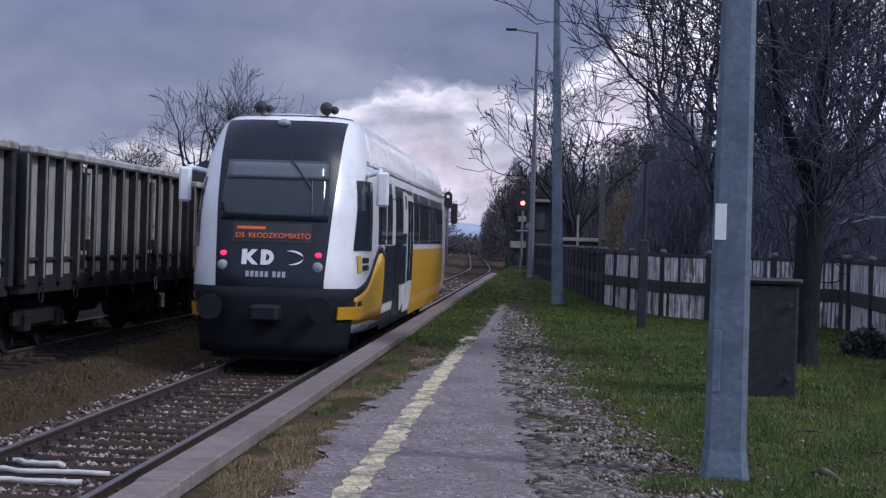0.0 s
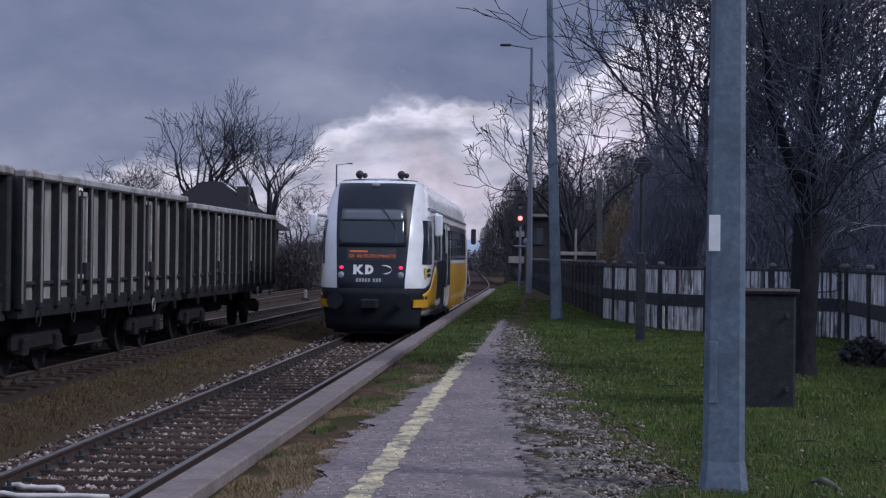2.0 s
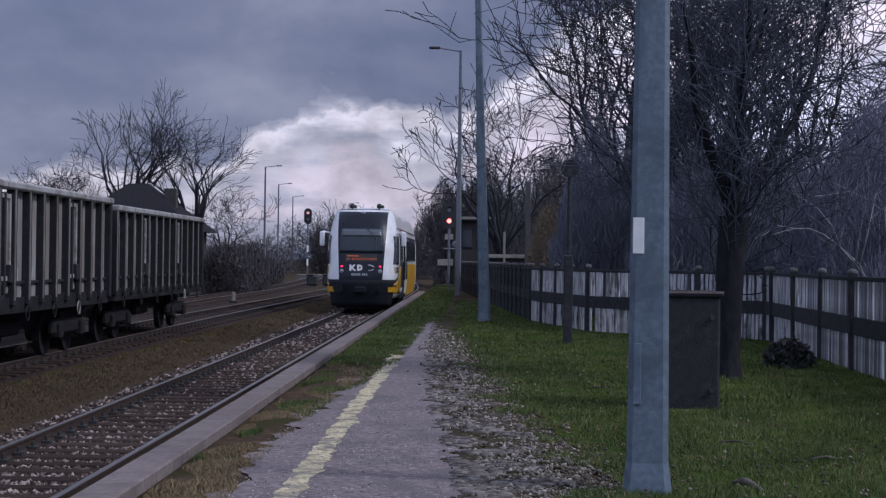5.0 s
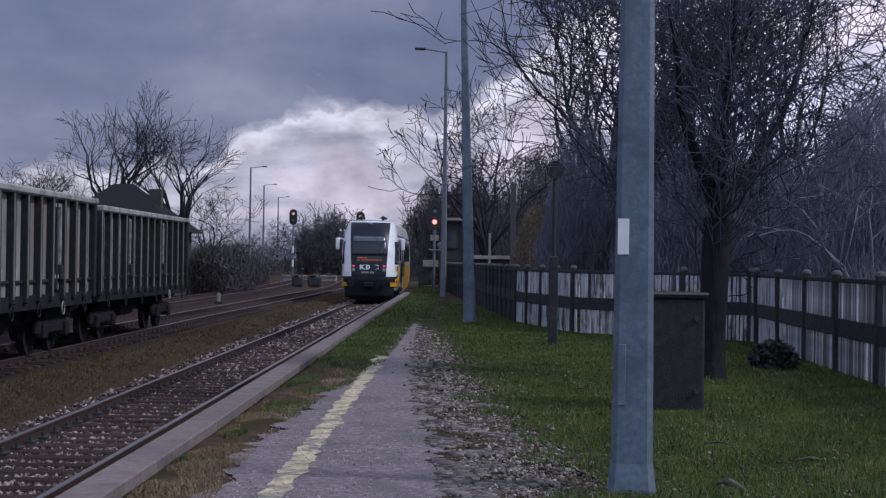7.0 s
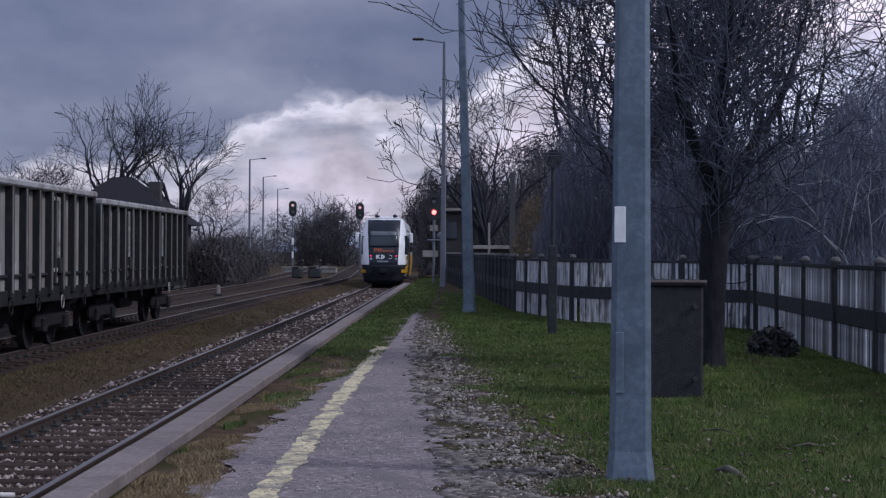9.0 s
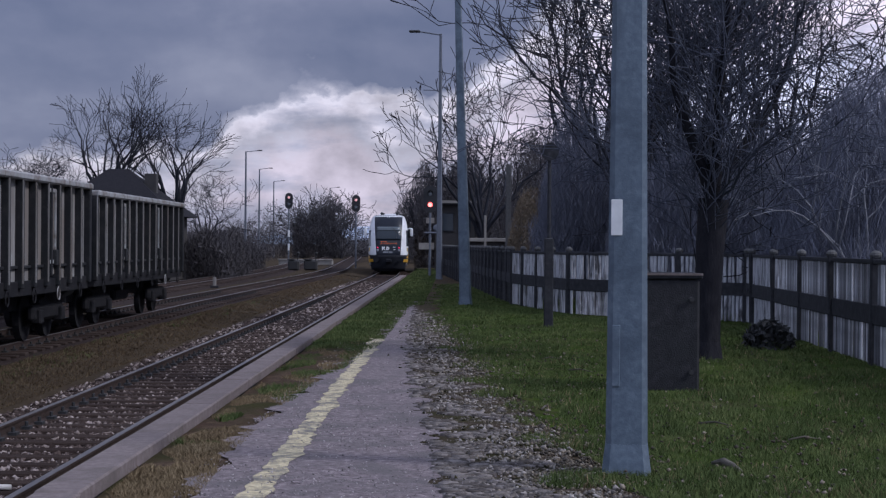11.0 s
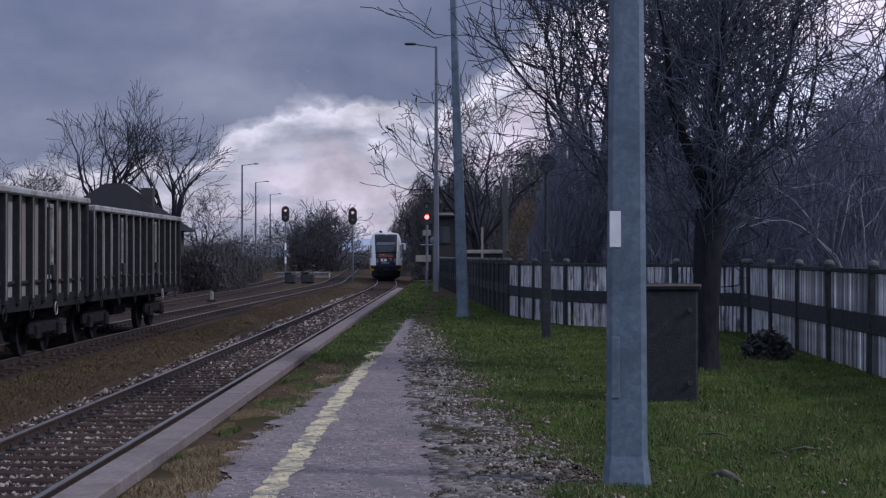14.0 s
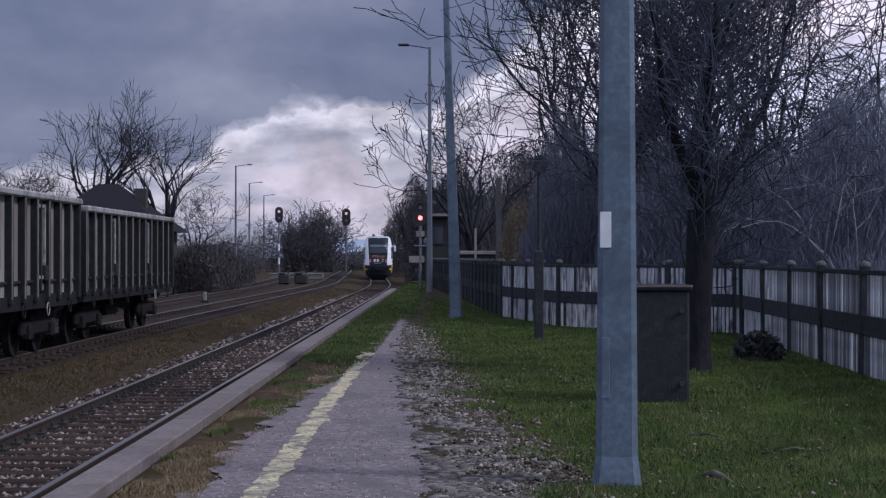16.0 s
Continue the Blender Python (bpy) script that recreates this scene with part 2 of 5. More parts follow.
# nearly black steel: the shade under the wagons is put into this colour
WAGON_UNDER_SHADE = material("shaded_underframe", [(0.007, 0.007, 0.009), (0.012, 0.012, 0.015), (0.025, 0.023, 0.024)], 6, 0.85, bump=0.3, spec=0.2)
WAGON_RAIL = material("wagon_top_rail", [(0.22, 0.225, 0.235), (0.34, 0.345, 0.355)], 4, 0.7, stain=(0.13, 0.11, 0.10), stain_scale=2)
ROOF = material("old_roof", [(0.014, 0.014, 0.018), (0.024, 0.023, 0.027)], 6, 0.95, bump=0.5, spec=0.1)
HOUSE_WALL = material("house_wall", [(0.026, 0.025, 0.027), (0.045, 0.042, 0.043)], 3, 0.9, stain=(0.04, 0.036, 0.034), stain_scale=0.5)
PALE_WALL = material("pale_wall", [(0.17, 0.16, 0.15), (0.26, 0.245, 0.23)], 4, 0.9, stain=(0.13, 0.12, 0.11))
# distance haze is put into the pale blue of the hills
HILL_HAZE = material("hazy_hill", [(0.28, 0.33, 0.42), (0.32, 0.37, 0.46)], 0.01, 1.0, spec=0.0)
FAR_WOOD = material("far_wood", [(0.030, 0.028, 0.034), (0.048, 0.044, 0.050), (0.078, 0.070, 0.072)], 0.35, 0.95, island=0.7)
BROWN_SHRUB = material("brown_shrub", [(0.075, 0.058, 0.042), (0.115, 0.088, 0.060), (0.17, 0.13, 0.085)], 1.3, 0.95, island=0.6)
HOSE = material("pale_hose", [(0.42, 0.40, 0.38), (0.62, 0.60, 0.58)], 9, 0.7)
DEADWOOD = material("dead_wood", [(0.035, 0.03, 0.023), (0.08, 0.07, 0.056), (0.15, 0.135, 0.11)], 12, 0.9, bump=0.6)
CREST = material("crest_yellow", [(0.45, 0.32, 0.05), (0.5, 0.36, 0.06)], 5, 0.5)
RED_LIGHT = glowing("red_light", (1.0, 0.03, 0.12), 1.1)
SIGNAL_RED = glowing("signal_red", (1.0, 0.14, 0.12), 5.0)
DISPLAY = glowing("amber_display", (1.0, 0.19, 0.04), 0.20)
PALE_LAMP = glowing("pale_signal_lamp", (1.0, 0.55, 0.55), 0.7)
LENS_OFF = material("unlit_lens", [(0.20, 0.22, 0.25), (0.30, 0.32, 0.35)], 20, 0.2, coat=0.5)

GLASS = bpy.data.materials.new("tinted_glass")
GLASS.use_nodes = True
g = GLASS.node_tree.nodes["Principled BSDF"]
g.inputs["Base Color"].default_value = (0.018, 0.026, 0.036, 1)
g.inputs["Roughness"].default_value = 0.06
g.inputs["Specular IOR Level"].default_value = 0.4


# ---- building helpers ----
def part(name, bm, mat, parent=None, label="", smooth=False):
    """Link a bmesh as one mesh object under a thing or part."""
    me = bpy.data.meshes.new(name)
    bm.to_mesh(me)
    bm.free()
    me.materials.append(mat)
    if smooth:
        for p in me.polygons:
            p.use_smooth = True
    ob = new(name, me)
    if parent is not None:
        ob.parent = parent
    if label:
        ob["label"] = label
    return ob


def bulk(name, verts, faces, mat, parent=None, smooth=False):
    """One mesh object out of arrays of vertices and equal-sided faces."""
    verts, faces = np.asarray(verts, np.float32), np.asarray(faces, np.int32)
    me = bpy.data.meshes.new(name)
    k = faces.shape[1]
    me.vertices.add(len(verts))
    me.vertices.foreach_set("co", verts.ravel())
    me.loops.add(faces.size)
    me.loops.foreach_set("vertex_index", faces.ravel())
    me.polygons.add(len(faces))
    me.polygons.foreach_set("loop_start", np.arange(0, faces.size, k, dtype=np.int32))
    me.update(calc_edges=True)
    me.validate()
    me.materials.append(mat)
    if smooth:
        me.polygons.foreach_set("use_smooth", np.ones(len(faces), bool))
    ob = new(name, me)
    if parent is not None:
        ob.parent = parent
    return ob


def empty(name, m, label="", category="", group="", kind=""):
    ob = new(name)
    ob.matrix_world = m
    return tagged(ob, label, category, group, kind)


def add_box(bm, x0, x1, y0, y1, z0, z1, bevel=0.0):
    vs = bmesh.ops.create_cube(bm, size=1.0)["verts"]
    for v in vs:
        v.co = Vector((x0 + (v.co.x + 0.5) * (x1 - x0), y0 + (v.co.y + 0.5) * (y1 - y0), z0 + (v.co.z + 0.5) * (z1 - z0)))
    if bevel:
        es = list({e for v in vs for e in v.link_edges})
        bmesh.ops.bevel(bm, geom=es, offset=bevel, segments=1, affect="EDGES")
    return bm


def box(x0, x1, y0, y1, z0, z1, bevel=0.0):
    return add_box(bmesh.new(), x0, x1, y0, y1, z0, z1, bevel)


def add_tube(bm, p0, p1, r0, r1=None, n=10, cap=True):
    p0, p1 = Vector(p0), Vector(p1)
    r1 = r0 if r1 is None else r1
    d = (p1 - p0)
    m = Matrix.Translation((p0 + p1) / 2) @ d.to_track_quat("Z", "Y").to_matrix().to_4x4()
    bmesh.ops.create_cone(bm, cap_ends=cap, segments=n, radius1=r0, radius2=r1, depth=d.length, matrix=m)
    return bm


def tube(p0, p1, r0, r1=None, n=10):
    return add_tube(bmesh.new(), p0, p1, r0, r1, n)


def add_sphere(bm, c, r, sx=1, sy=1, sz=1, u=12, v=8):
    bmesh.ops.create_uvsphere(bm, u_segments=u, v_segments=v, radius=r, matrix=Matrix.Translation(c) @ Matrix.Diagonal((sx, sy, sz, 1)))
    return bm


def sweep(profile, line, closed=True):
    """A profile (x offset, z) carried along a line of (x, y, z) stations."""
    bm = bmesh.new()
    rings = []
    for i, (x, y, z) in enumerate(line):
        a, b = line[max(i - 1, 0)], line[min(i + 1, len(line) - 1)]
        d = Vector((b[0] - a[0], b[1] - a[1], 0)).normalized()
        s = Vector((d.y, -d.x, 0))
        rings.append([bm.verts.new(Vector((x, y, z)) + s * px + Vector((0, 0, pz))) for px, pz in profile])
    n = len(profile)
    for r0, r1 in zip(rings, rings[1:]):
        for k in range(n if closed else n - 1):
            bm.faces.new((r0[k], r0[(k + 1) % n], r1[(k + 1) % n], r1[k]))
    if closed:
        bm.faces.new(rings[0])
        bm.faces.new(rings[-1][::-1])
    bmesh.ops.recalc_face_normals(bm, faces=bm.faces)
    return bm


# ---- plan of the lines and the ground ----
RAIL_Z = -0.45


def bend(y):
    """Sideways run of the lines: straight, a slight kink to the left, straight again, then a long curve."""
    kink = 6.57e-4 * min(max(y - 100.0, 0.0), 35.0) ** 2 + 0.046 * max(y - 135.0, 0.0)
    return kink + 3e-4 * max(min(y, 420.0) - 235.0, 0.0) ** 2


def main_x(y):
    return -4.35 - bend(y)


def siding_x(y):
    return -9.4 + 0.9 * min(max((y - 55) / 70, 0), 1) - bend(y)


def yard_x(y):
    return -13.6 - bend(y)


def stations(fx, y0, y1, step, z):
    n = int((y1 - y0) / step) + 1
    return [(fx(y0 + i * step), y0 + i * step, z) for i in range(n)]


def grid_sheet(name, xs, ys, height, mat, kind="structure", label=""):
    bm = bmesh.new()
    rows = [[bm.verts.new((x, y, height(x, y))) for x in xs] for y in ys]
    for a, b in zip(rows, rows[1:]):
        for i in range(len(xs) - 1):
            bm.faces.new((a[i], a[i + 1], b[i + 1], b[i]))
    ob = part(name, bm, mat, smooth=True)
    return tagged(ob, label, "ground", kind=kind)


def ground_z(x, y):
    """Platform level to the right of the edge, track bed to the left."""
    if y < 118 and x > -2.45:
        return -0.10 + 0.025 * noise.noise((x * 0.6, y * 0.4, 3.0)) - 0.02 * min(max((-2.0 - x) / 0.4, 0), 1)
    base = -0.68 + 0.05 * noise.noise((x * 0.4, y * 0.15, 7.0))
    hump = 0.22 * math.exp(-((x + 7.0 + bend(y)) / 0.9) ** 2)
    return (base + hump) if x < -2.45 else -0.45 + 0.04 * noise.noise((x * 0.3, y * 0.1, 1.0))


XS = [-1500, -600, -250, -120, -70, -45, -32, -24, -20, -17] + [-16 + 0.4 * i for i in range(34)] + [-2.46, -2.42] + [-2 + 0.5 * i for i in range(20)] + [9, 12, 17, 25, 40, 80, 200, 600, 1500]
YS = [-60, -20, 0, 5, 8] + [9 + 0.75 * i for i in range(70)] + [62 + 2 * i for i in range(28)] + [117.9, 118.1, 122, 128, 136, 146, 160, 180, 210, 250, 300, 380, 500, 700, 1100, 1800, 3500]
grid_sheet("ground", XS, YS, ground_z, GRASS_SOIL, label="rough grass and bare soil beside the tracks")


def build_track(name, fx, y0, y1, z, label, first_sleeper=None, pitch=0.6, sleepers=260):
    """Rails with head, web and foot on wooden sleepers in ballast."""
    bed = [(-1.75, -0.32), (-1.35, -0.185), (1.35, -0.185), (1.75, -0.32)]
    ob = part("track_bed", sweep(bed, stations(fx, y0, y1, 2.0, z), False), BALLAST_BED)
    ob.name = name
    tagged(ob, label, "railway track", kind="structure")
    for s in (-0.7525, 0.7525):
        body = [(-0.065, -0.15), (0.065, -0.15), (0.065, -0.138), (0.012, -0.12), (0.012, -0.04), (0.033, -0.034),
                (0.035, -0.006), (-0.035, -0.006), (-0.033, -0.034), (-0.012, -0.04), (-0.012, -0.12), (-0.065, -0.138)]
        line = stations(lambda y: fx(y), y0, y1, 1.5, z)
        rail = part("rail", sweep([(s + p, q) for p, q in body], line), RAIL_RUST, ob, "rusty steel rail with a worn bright head")
        part("rail_head", sweep([(s - 0.034, -0.008), (s + 0.034, -0.008), (s + 0.026, 0.0), (s - 0.026, 0.0)], line), RAIL_TOP, rail)
    sl = bpy.data.meshes.new("sleeper")
    bm = box(-1.28, 1.28, -0.125, 0.125, -0.27, -0.135, 0.015)
    bm.to_mesh(sl)
    bm.free()
    sl.materials.append(SLEEPER)
    clip = bpy.data.meshes.new("rail_fastening")
    bm = bmesh.new()
    for s in (-0.7525, 0.7525):
        for e in (-1, 1):
            add_box(bm, s + e * 0.10 - 0.05, s + e * 0.10 + 0.05, -0.07, 0.07, -0.135, -0.10)
            add_tube(bm, (s + e * 0.095, 0, -0.11), (s + e * 0.095, 0, -0.045), 0.022, n=6)
    bm.to_mesh(clip)
    bm.free()
    clip.materials.append(DARK_METAL)
    y = first_sleeper if first_sleeper is not None else y0
    k = 0
    while y < y1 and k < sleepers:
        m = pose(fx(y), y, z + random.uniform(-0.008, 0.008), 0, 0, math.degrees(math.atan2(-(fx(y + .5) - fx(y - .5)), 1)) + random.uniform(-.6, .6))
        o = new("sleeper", sl)
        o.parent, o.matrix_basis = ob, m
        if abs(y - 30) < 40:
            f = new("rail_fastening", clip)
            f.parent, f.matrix_basis = o, pose(0, 0, 0)
        y += pitch
        k += 1
    return ob


build_track("track_main", main_x, -40, 420, RAIL_Z, "platform track with worn rails on dark wooden sleepers", 4.34 - 36.0, 0.6, 300)
build_track("track_siding", siding_x, -40, 380, RAIL_Z + 0.08, "freight siding with rusty rails in overgrown ballast", 6, 0.65, 150)
build_track("track_yard", yard_x, 30, 380, RAIL_Z + 0.05, "overgrown yard track behind the freight siding", 48, 0.7, 80)


def stones(name, fx, spans, count, y0, y1, z, size, mat, label):
    """Loose stones as squashed, turned octahedra."""
    base = np.array([(1, 0, 0), (-1, 0, 0), (0, 1, 0), (0, -1, 0), (0, 0, 1), (0, 0, -1)], float)
    tri = np.array([(0, 2, 4), (2, 1, 4), (1, 3, 4), (3, 0, 4), (2, 0, 5), (1, 2, 5), (3, 1, 5), (0, 3, 5)])
    rng = np.random.default_rng(5)
    u = rng.random(count)
    ys = 1 / ((1 - u) / y0 + u / y1)          # denser towards the near end
    crib = np.abs(((ys - 4.34) / 0.6 + 0.5) % 1.0 - 0.5) * 0.6
    pick = rng.integers(0, len(spans), count)
    lo, hi = np.array([s[0] for s in spans])[pick], np.array([s[1] for s in spans])[pick]
    off = lo + (hi - lo) * rng.random(count)
    xs = np.array([fx(y) for y in ys]) + off
    zs = np.array([z(o) for o in off]) + rng.normal(0, 0.008, count)
    zs = np.where((crib < 0.14) & (np.abs(off) < 1.3), zs - 0.10 * (rng.random(count) < 0.6), zs)
    r = size * (0.6 + 0.8 * rng.random(count)) * np.clip(ys / 25, 1, 2.2)
    a = rng.random(count) * 6.283
    sc = 0.6 + 0.7 * rng.random((count, 3))
    v = base[None] * sc[:, None, :] + rng.normal(0, 0.22, (count, 6, 3))
    c, s = np.cos(a)[:, None], np.sin(a)[:, None]
    tilt = rng.normal(0, 0.5, (count, 1))
    x, y, w = v[..., 0], v[..., 1], v[..., 2]
    y, w = y * np.cos(tilt) - w * np.sin(tilt), y * np.sin(tilt) + w * np.cos(tilt)
    v = np.stack([x * c - y * s, x * s + y * c, w * 0.8], -1) * r[:, None, None]
    v += np.stack([xs, ys, zs], -1)[:, None, :]
    f = (tri[None] + 6 * np.arange(count)[:, None, None]).reshape(-1, 3)
    return tagged(bulk(name, v.reshape(-1, 3), f, mat), label, "gravel", kind="stuff")


stones("ballast", main_x, [(-0.70, 0.70), (-0.70, 0.70), (-1.9, -0.82), (-0.7, 0.7)], 50000, 11, 95, lambda o: RAIL_Z - (0.178 if abs(o) < 0.72 else 0.15 + 0.25 * max(abs(o) - 1.3, 0)), 0.034, STONE, "grey-brown crushed stone ballast between the rails")

# ---- platform ----
def build_edge():
    ob = empty("platform_edge", pose(0, 0, 0), "weathered concrete platform edge slabs in a row", "platform edge", kind="structure")
    y, k = 13.7 - 2.978 * 15, 0
    while y < 84:
        ln = 2.95 if y < 60 else 5.95
        dx = -bend(y + ln / 2)
        z = 0.012 * noise.noise((k * 3.1, 0, 0))
        p = part("edge_slab", box(-2.725, -2.415, 0, ln, -0.12, 0.0, 0.014), CONCRETE, ob)
        p.matrix_basis = pose(dx + 0.008 * noise.noise((0, k * 2.7, 0)), y, z, 0, 0, random.uniform(-.15, .15))
        y += ln + 0.028
        k += 1
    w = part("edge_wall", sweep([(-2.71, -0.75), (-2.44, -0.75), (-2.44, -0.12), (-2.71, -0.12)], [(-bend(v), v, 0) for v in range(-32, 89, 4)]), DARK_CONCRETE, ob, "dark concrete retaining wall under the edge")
    return ob


build_edge()


def ragged(name, y0, y1, left, right, z, mat, label, step=0.25, rough=0.12, seed=0.0):
    """A thin sheet with uneven borders lying on the platform."""
    bm = bmesh.new()
    prev, n = None, 8
    y = y0
    while y <= y1:
        a = left(y) + rough * noise.noise((y * 1.3, seed, 0)) + rough * 0.6 * noise.noise((y * 4.1, seed, 5))
        b = right(y) + rough * noise.noise((y * 1.3, seed + 9, 0)) + rough * 0.6 * noise.noise((y * 4.1, seed + 9, 5))
        row = [bm.verts.new((a + (b - a) * i / n, y, ground_z(a + (b - a) * i / n, y) + z)) for i in range(n + 1)]
        if prev:
            for i in range(n):
                bm.faces.new((prev[i], prev[i + 1], row[i + 1], row[i]))
        prev = row
        y += step
    return tagged(part(name, bm, mat, smooth=True), label, "path", kind="structure")


def path_left(y):
    return float(np.interp(y, [10, 16.5, 19.5, 22.5, 28, 44, 49], [-1.76, -1.88, -1.76, -1.56, -1.32, -1.24, -1.02]))


def path_right(y):
    return float(np.interp(y, [4, 11.5, 15, 18.7, 25, 30, 41, 49], [0.92, 0.74, 0.50, 0.18, -0.22, -0.46, -0.74, -0.94]))


ragged("dry_verge", -20, 34, lambda y: -2.42, lambda y: path_left(y) + 0.12, 0.006, DRY_SOIL, "strip of dry trodden grass along the platform edge", rough=0.05)
ragged("path_border", -20, 49, lambda y: path_right(y) - 0.9, lambda y: path_right(y) + 0.32, 0.014, LITTER_SOIL, "dark soil and leaf mould along the broken path border", rough=0.16, seed=40.0)
ragged("asphalt_path", -20, 49, path_left, lambda y: path_right(y) - np.interp(y, [10, 16, 26, 40], [0.75, 0.62, 0.36, 0.16]), 0.020, ASPHALT, "worn grey asphalt path with crumbling borders", step=0.1, rough=0.30)
ragged("yellow_line", -20, 29.5, lambda y: -1.42, lambda y: -1.22, 0.026, YELLOW_LINE, "worn yellow safety line painted along the path", step=0.05, rough=0.085, seed=3.0)
ragged("lawn_ground", -20, 60, lambda y: path_right(min(y, 47)) + 0.55, lambda y: 7.0 - 0.06 * max(y - 30, 0), 0.008, LAWN_SOIL, "thin soil and moss under the lawn", step=0.4, rough=0.3, seed=21.0)
def crust(name, count, y0, y1, lo, hi, mat, label, size=0.046):
    """Flat broken plates of old asphalt lying in the soil, thinning out to one side."""
    rng = np.random.default_rng(77)
    n = 7
    vs, fs = [], []
    for _ in range(count):
        u = rng.random()
        y = 1 / ((1 - u) / y0 + u / y1)
        f = rng.random()
        x = lo(y) + (hi(y) - lo(y)) * f
        if noise.noise((x * 2.3, y * 1.7, 50)) < -0.12 + 0.35 * f:
            continue
        r = size * (0.4 + 1.1 * rng.random() ** 2) * (1 - 0.5 * f)
        a = np.arange(n) * 2 * np.pi / n + rng.normal(0, 0.2, n)
        k = r * (0.65 + 0.6 * rng.random(n))
        px, py = x + k * np.cos(a) * 1.5, y + k * np.sin(a) * (0.9 + rng.random())
        top = ground_z(x, y) + 0.022 + 0.014 * rng.random()
        tilt = rng.normal(0, 0.05, 2)
        pz = top + (px - x) * tilt[0] + (py - y) * tilt[1]
        b = len(vs)
        vs += list(zip(px, py, pz)) + list(zip(px, py, pz - 0.035)) + [(x, y, top + 0.003)]
        for i in range(n):
            j = (i + 1) % n
            fs += [(b + i, b + j, b + 2 * n), (b + i, b + n + i, b + j), (b + j, b + n + i, b + n + j)]
    return tagged(bulk(name, vs, fs, mat), label, "asphalt", kind="stuff")


crust("asphalt_crust", 5000, 10.5, 42, lambda y: path_right(y) - np.interp(y, [10, 16, 26, 40], [0.80, 0.66, 0.42, 0.22]), lambda y: path_right(y) + 0.22, CRUST, "broken plates of old asphalt at the path border")
stones("path_rubble", lambda y: float(path_right(y)), [(-0.3, 0.5), (-0.15, 0.4), (-0.5, 0.1)], 4500, 10.5, 40, lambda o: -0.085, 0.022, GRIT, "loose broken asphalt and grit at the path border")
stones("path_aggregate", lambda y: -0.7, [(-1.2, 1.3)], 11000, 10.5, 30, lambda o: -0.084, 0.007, AGGREGATE, "rough exposed aggregate of the worn asphalt")
stones("moss_clumps", lambda y: float(path_right(y)), [(-0.75, 0.25), (-0.45, 0.1), (-0.3, 0.35)], 700, 10.5, 30, lambda o: -0.086, 0.021, MOSS, "dark moss clumps in the cracks of the path")
stones("fallen_leaves", lambda y: float(path_right(y)), [(-0.45, 1.1), (-0.25, 0.7), (-0.1, 0.5), (-0.1, 0.4)], 14000, 10.5, 36, lambda o: -0.092, 0.016, LITTER, "brown and pale fallen leaves along the path")

stones("lawn_leaves", lambda y: float(path_right(y)), [(0.3, 5.5), (0.3, 3.0)], 900, 10.5, 34, lambda o: -0.055, 0.016, LITTER, "pale fallen leaves scattered over the lawn")


def blades(name, area, count, height, mat, label, y0, y1, lean=1.3, width=0.006, keep=None, power=1.0, z_of=None):
    """Single bent blades of grass, thinning out with distance."""
    rng = np.random.default_rng(abs(hash(len(name) * 31 + count)) % 9999)
    u = rng.random(count)
    ys = 1 / ((1 - u) / y0 + u / y1)
    lo, hi = area
    xs = np.array([lo(y) for y in ys]) + rng.random(count) * np.array([hi(y) - lo(y) for y in ys])
    ok = np.array([keep(x, y) if keep else True for x, y in zip(xs, ys)])
    xs, ys = xs[ok], ys[ok]
    n = len(xs)
    zs = np.array([(z_of or ground_z)(x, y) for x, y in zip(xs, ys)])
    clump = np.array([0.6 + 0.9 * max(0, noise.noise((x * 1.7, y * 1.1, 2)) + 0.35) for x, y in zip(xs, ys)])
    h = height * clump * (0.55 + 0.7 * rng.random(n))
    w = width * np.clip(ys / 18, 1, 4) * (0.7 + 0.6 * rng.random(n))
    a = rng.random(n) * 6.283
    dx, dy = np.cos(a) * h * lean * rng.random(n), np.sin(a) * h * lean * rng.random(n)
    b = rng.random(n) * 6.283
    wx, wy = np.cos(b) * w, np.sin(b) * w * 0.4
    p = np.stack([xs, ys, zs - 0.002], -1)
    v = np.stack([p - np.stack([wx, wy, 0 * w], -1), p + np.stack([wx, wy, 0 * w], -1), p + np.stack([dx, dy, h], -1)], 1)
    return tagged(bulk(name, v.reshape(-1, 3), np.arange(3 * n).reshape(-1, 3), mat), label, "grass", kind="stuff")


blades("lawn", (lambda y: path_right(min(y, 47)) - 0.1, lambda y: 7.2), 260000, 0.06, BLADE, "short green lawn under the trees beside the path", 10.5, 70, keep=lambda x, y: x > path_right(min(y, 47)) + 0.35 + 0.8 * noise.noise((x * 1.3, y * 0.8, 4)))
blades("verge_grass", (lambda y: -2.36, lambda y: path_left(y) + 0.06), 40000, 0.04, STRAW, "dry yellowed grass along the platform edge", 10.5, 30, keep=lambda x, y: noise.noise((x * 2.2, y * 0.8, 8)) > -0.12 + 0.02 * (y - 12))
blades("verge_green", (lambda y: -2.38, lambda y: path_left(y) + 0.1), 22000, 0.05, BLADE, "dull green grass in the verge of the platform", 14, 40, keep=lambda x, y: noise.noise((x * 1.9, y * 0.7, 28)) > 0.25 - 0.025 * (y - 12))
blades("straw_tufts", (lambda y: path_right(min(y, 47)) + 0.2, lambda y: 6.0), 12000, 0.07, STRAW, "pale dead grass tufts scattered in the lawn", 10.5, 30, keep=lambda x, y: noise.noise((x * 2.6, y * 1.9, 31)) > 0.12)
blades("far_verge_grass", (lambda y: -2.40 - bend(y), lambda y: -0.8), 34000, 0.06, BLADE, "green grass growing over the far platform", 27, 112, keep=lambda x, y: x < path_left(y) + 0.1 or y > 46)
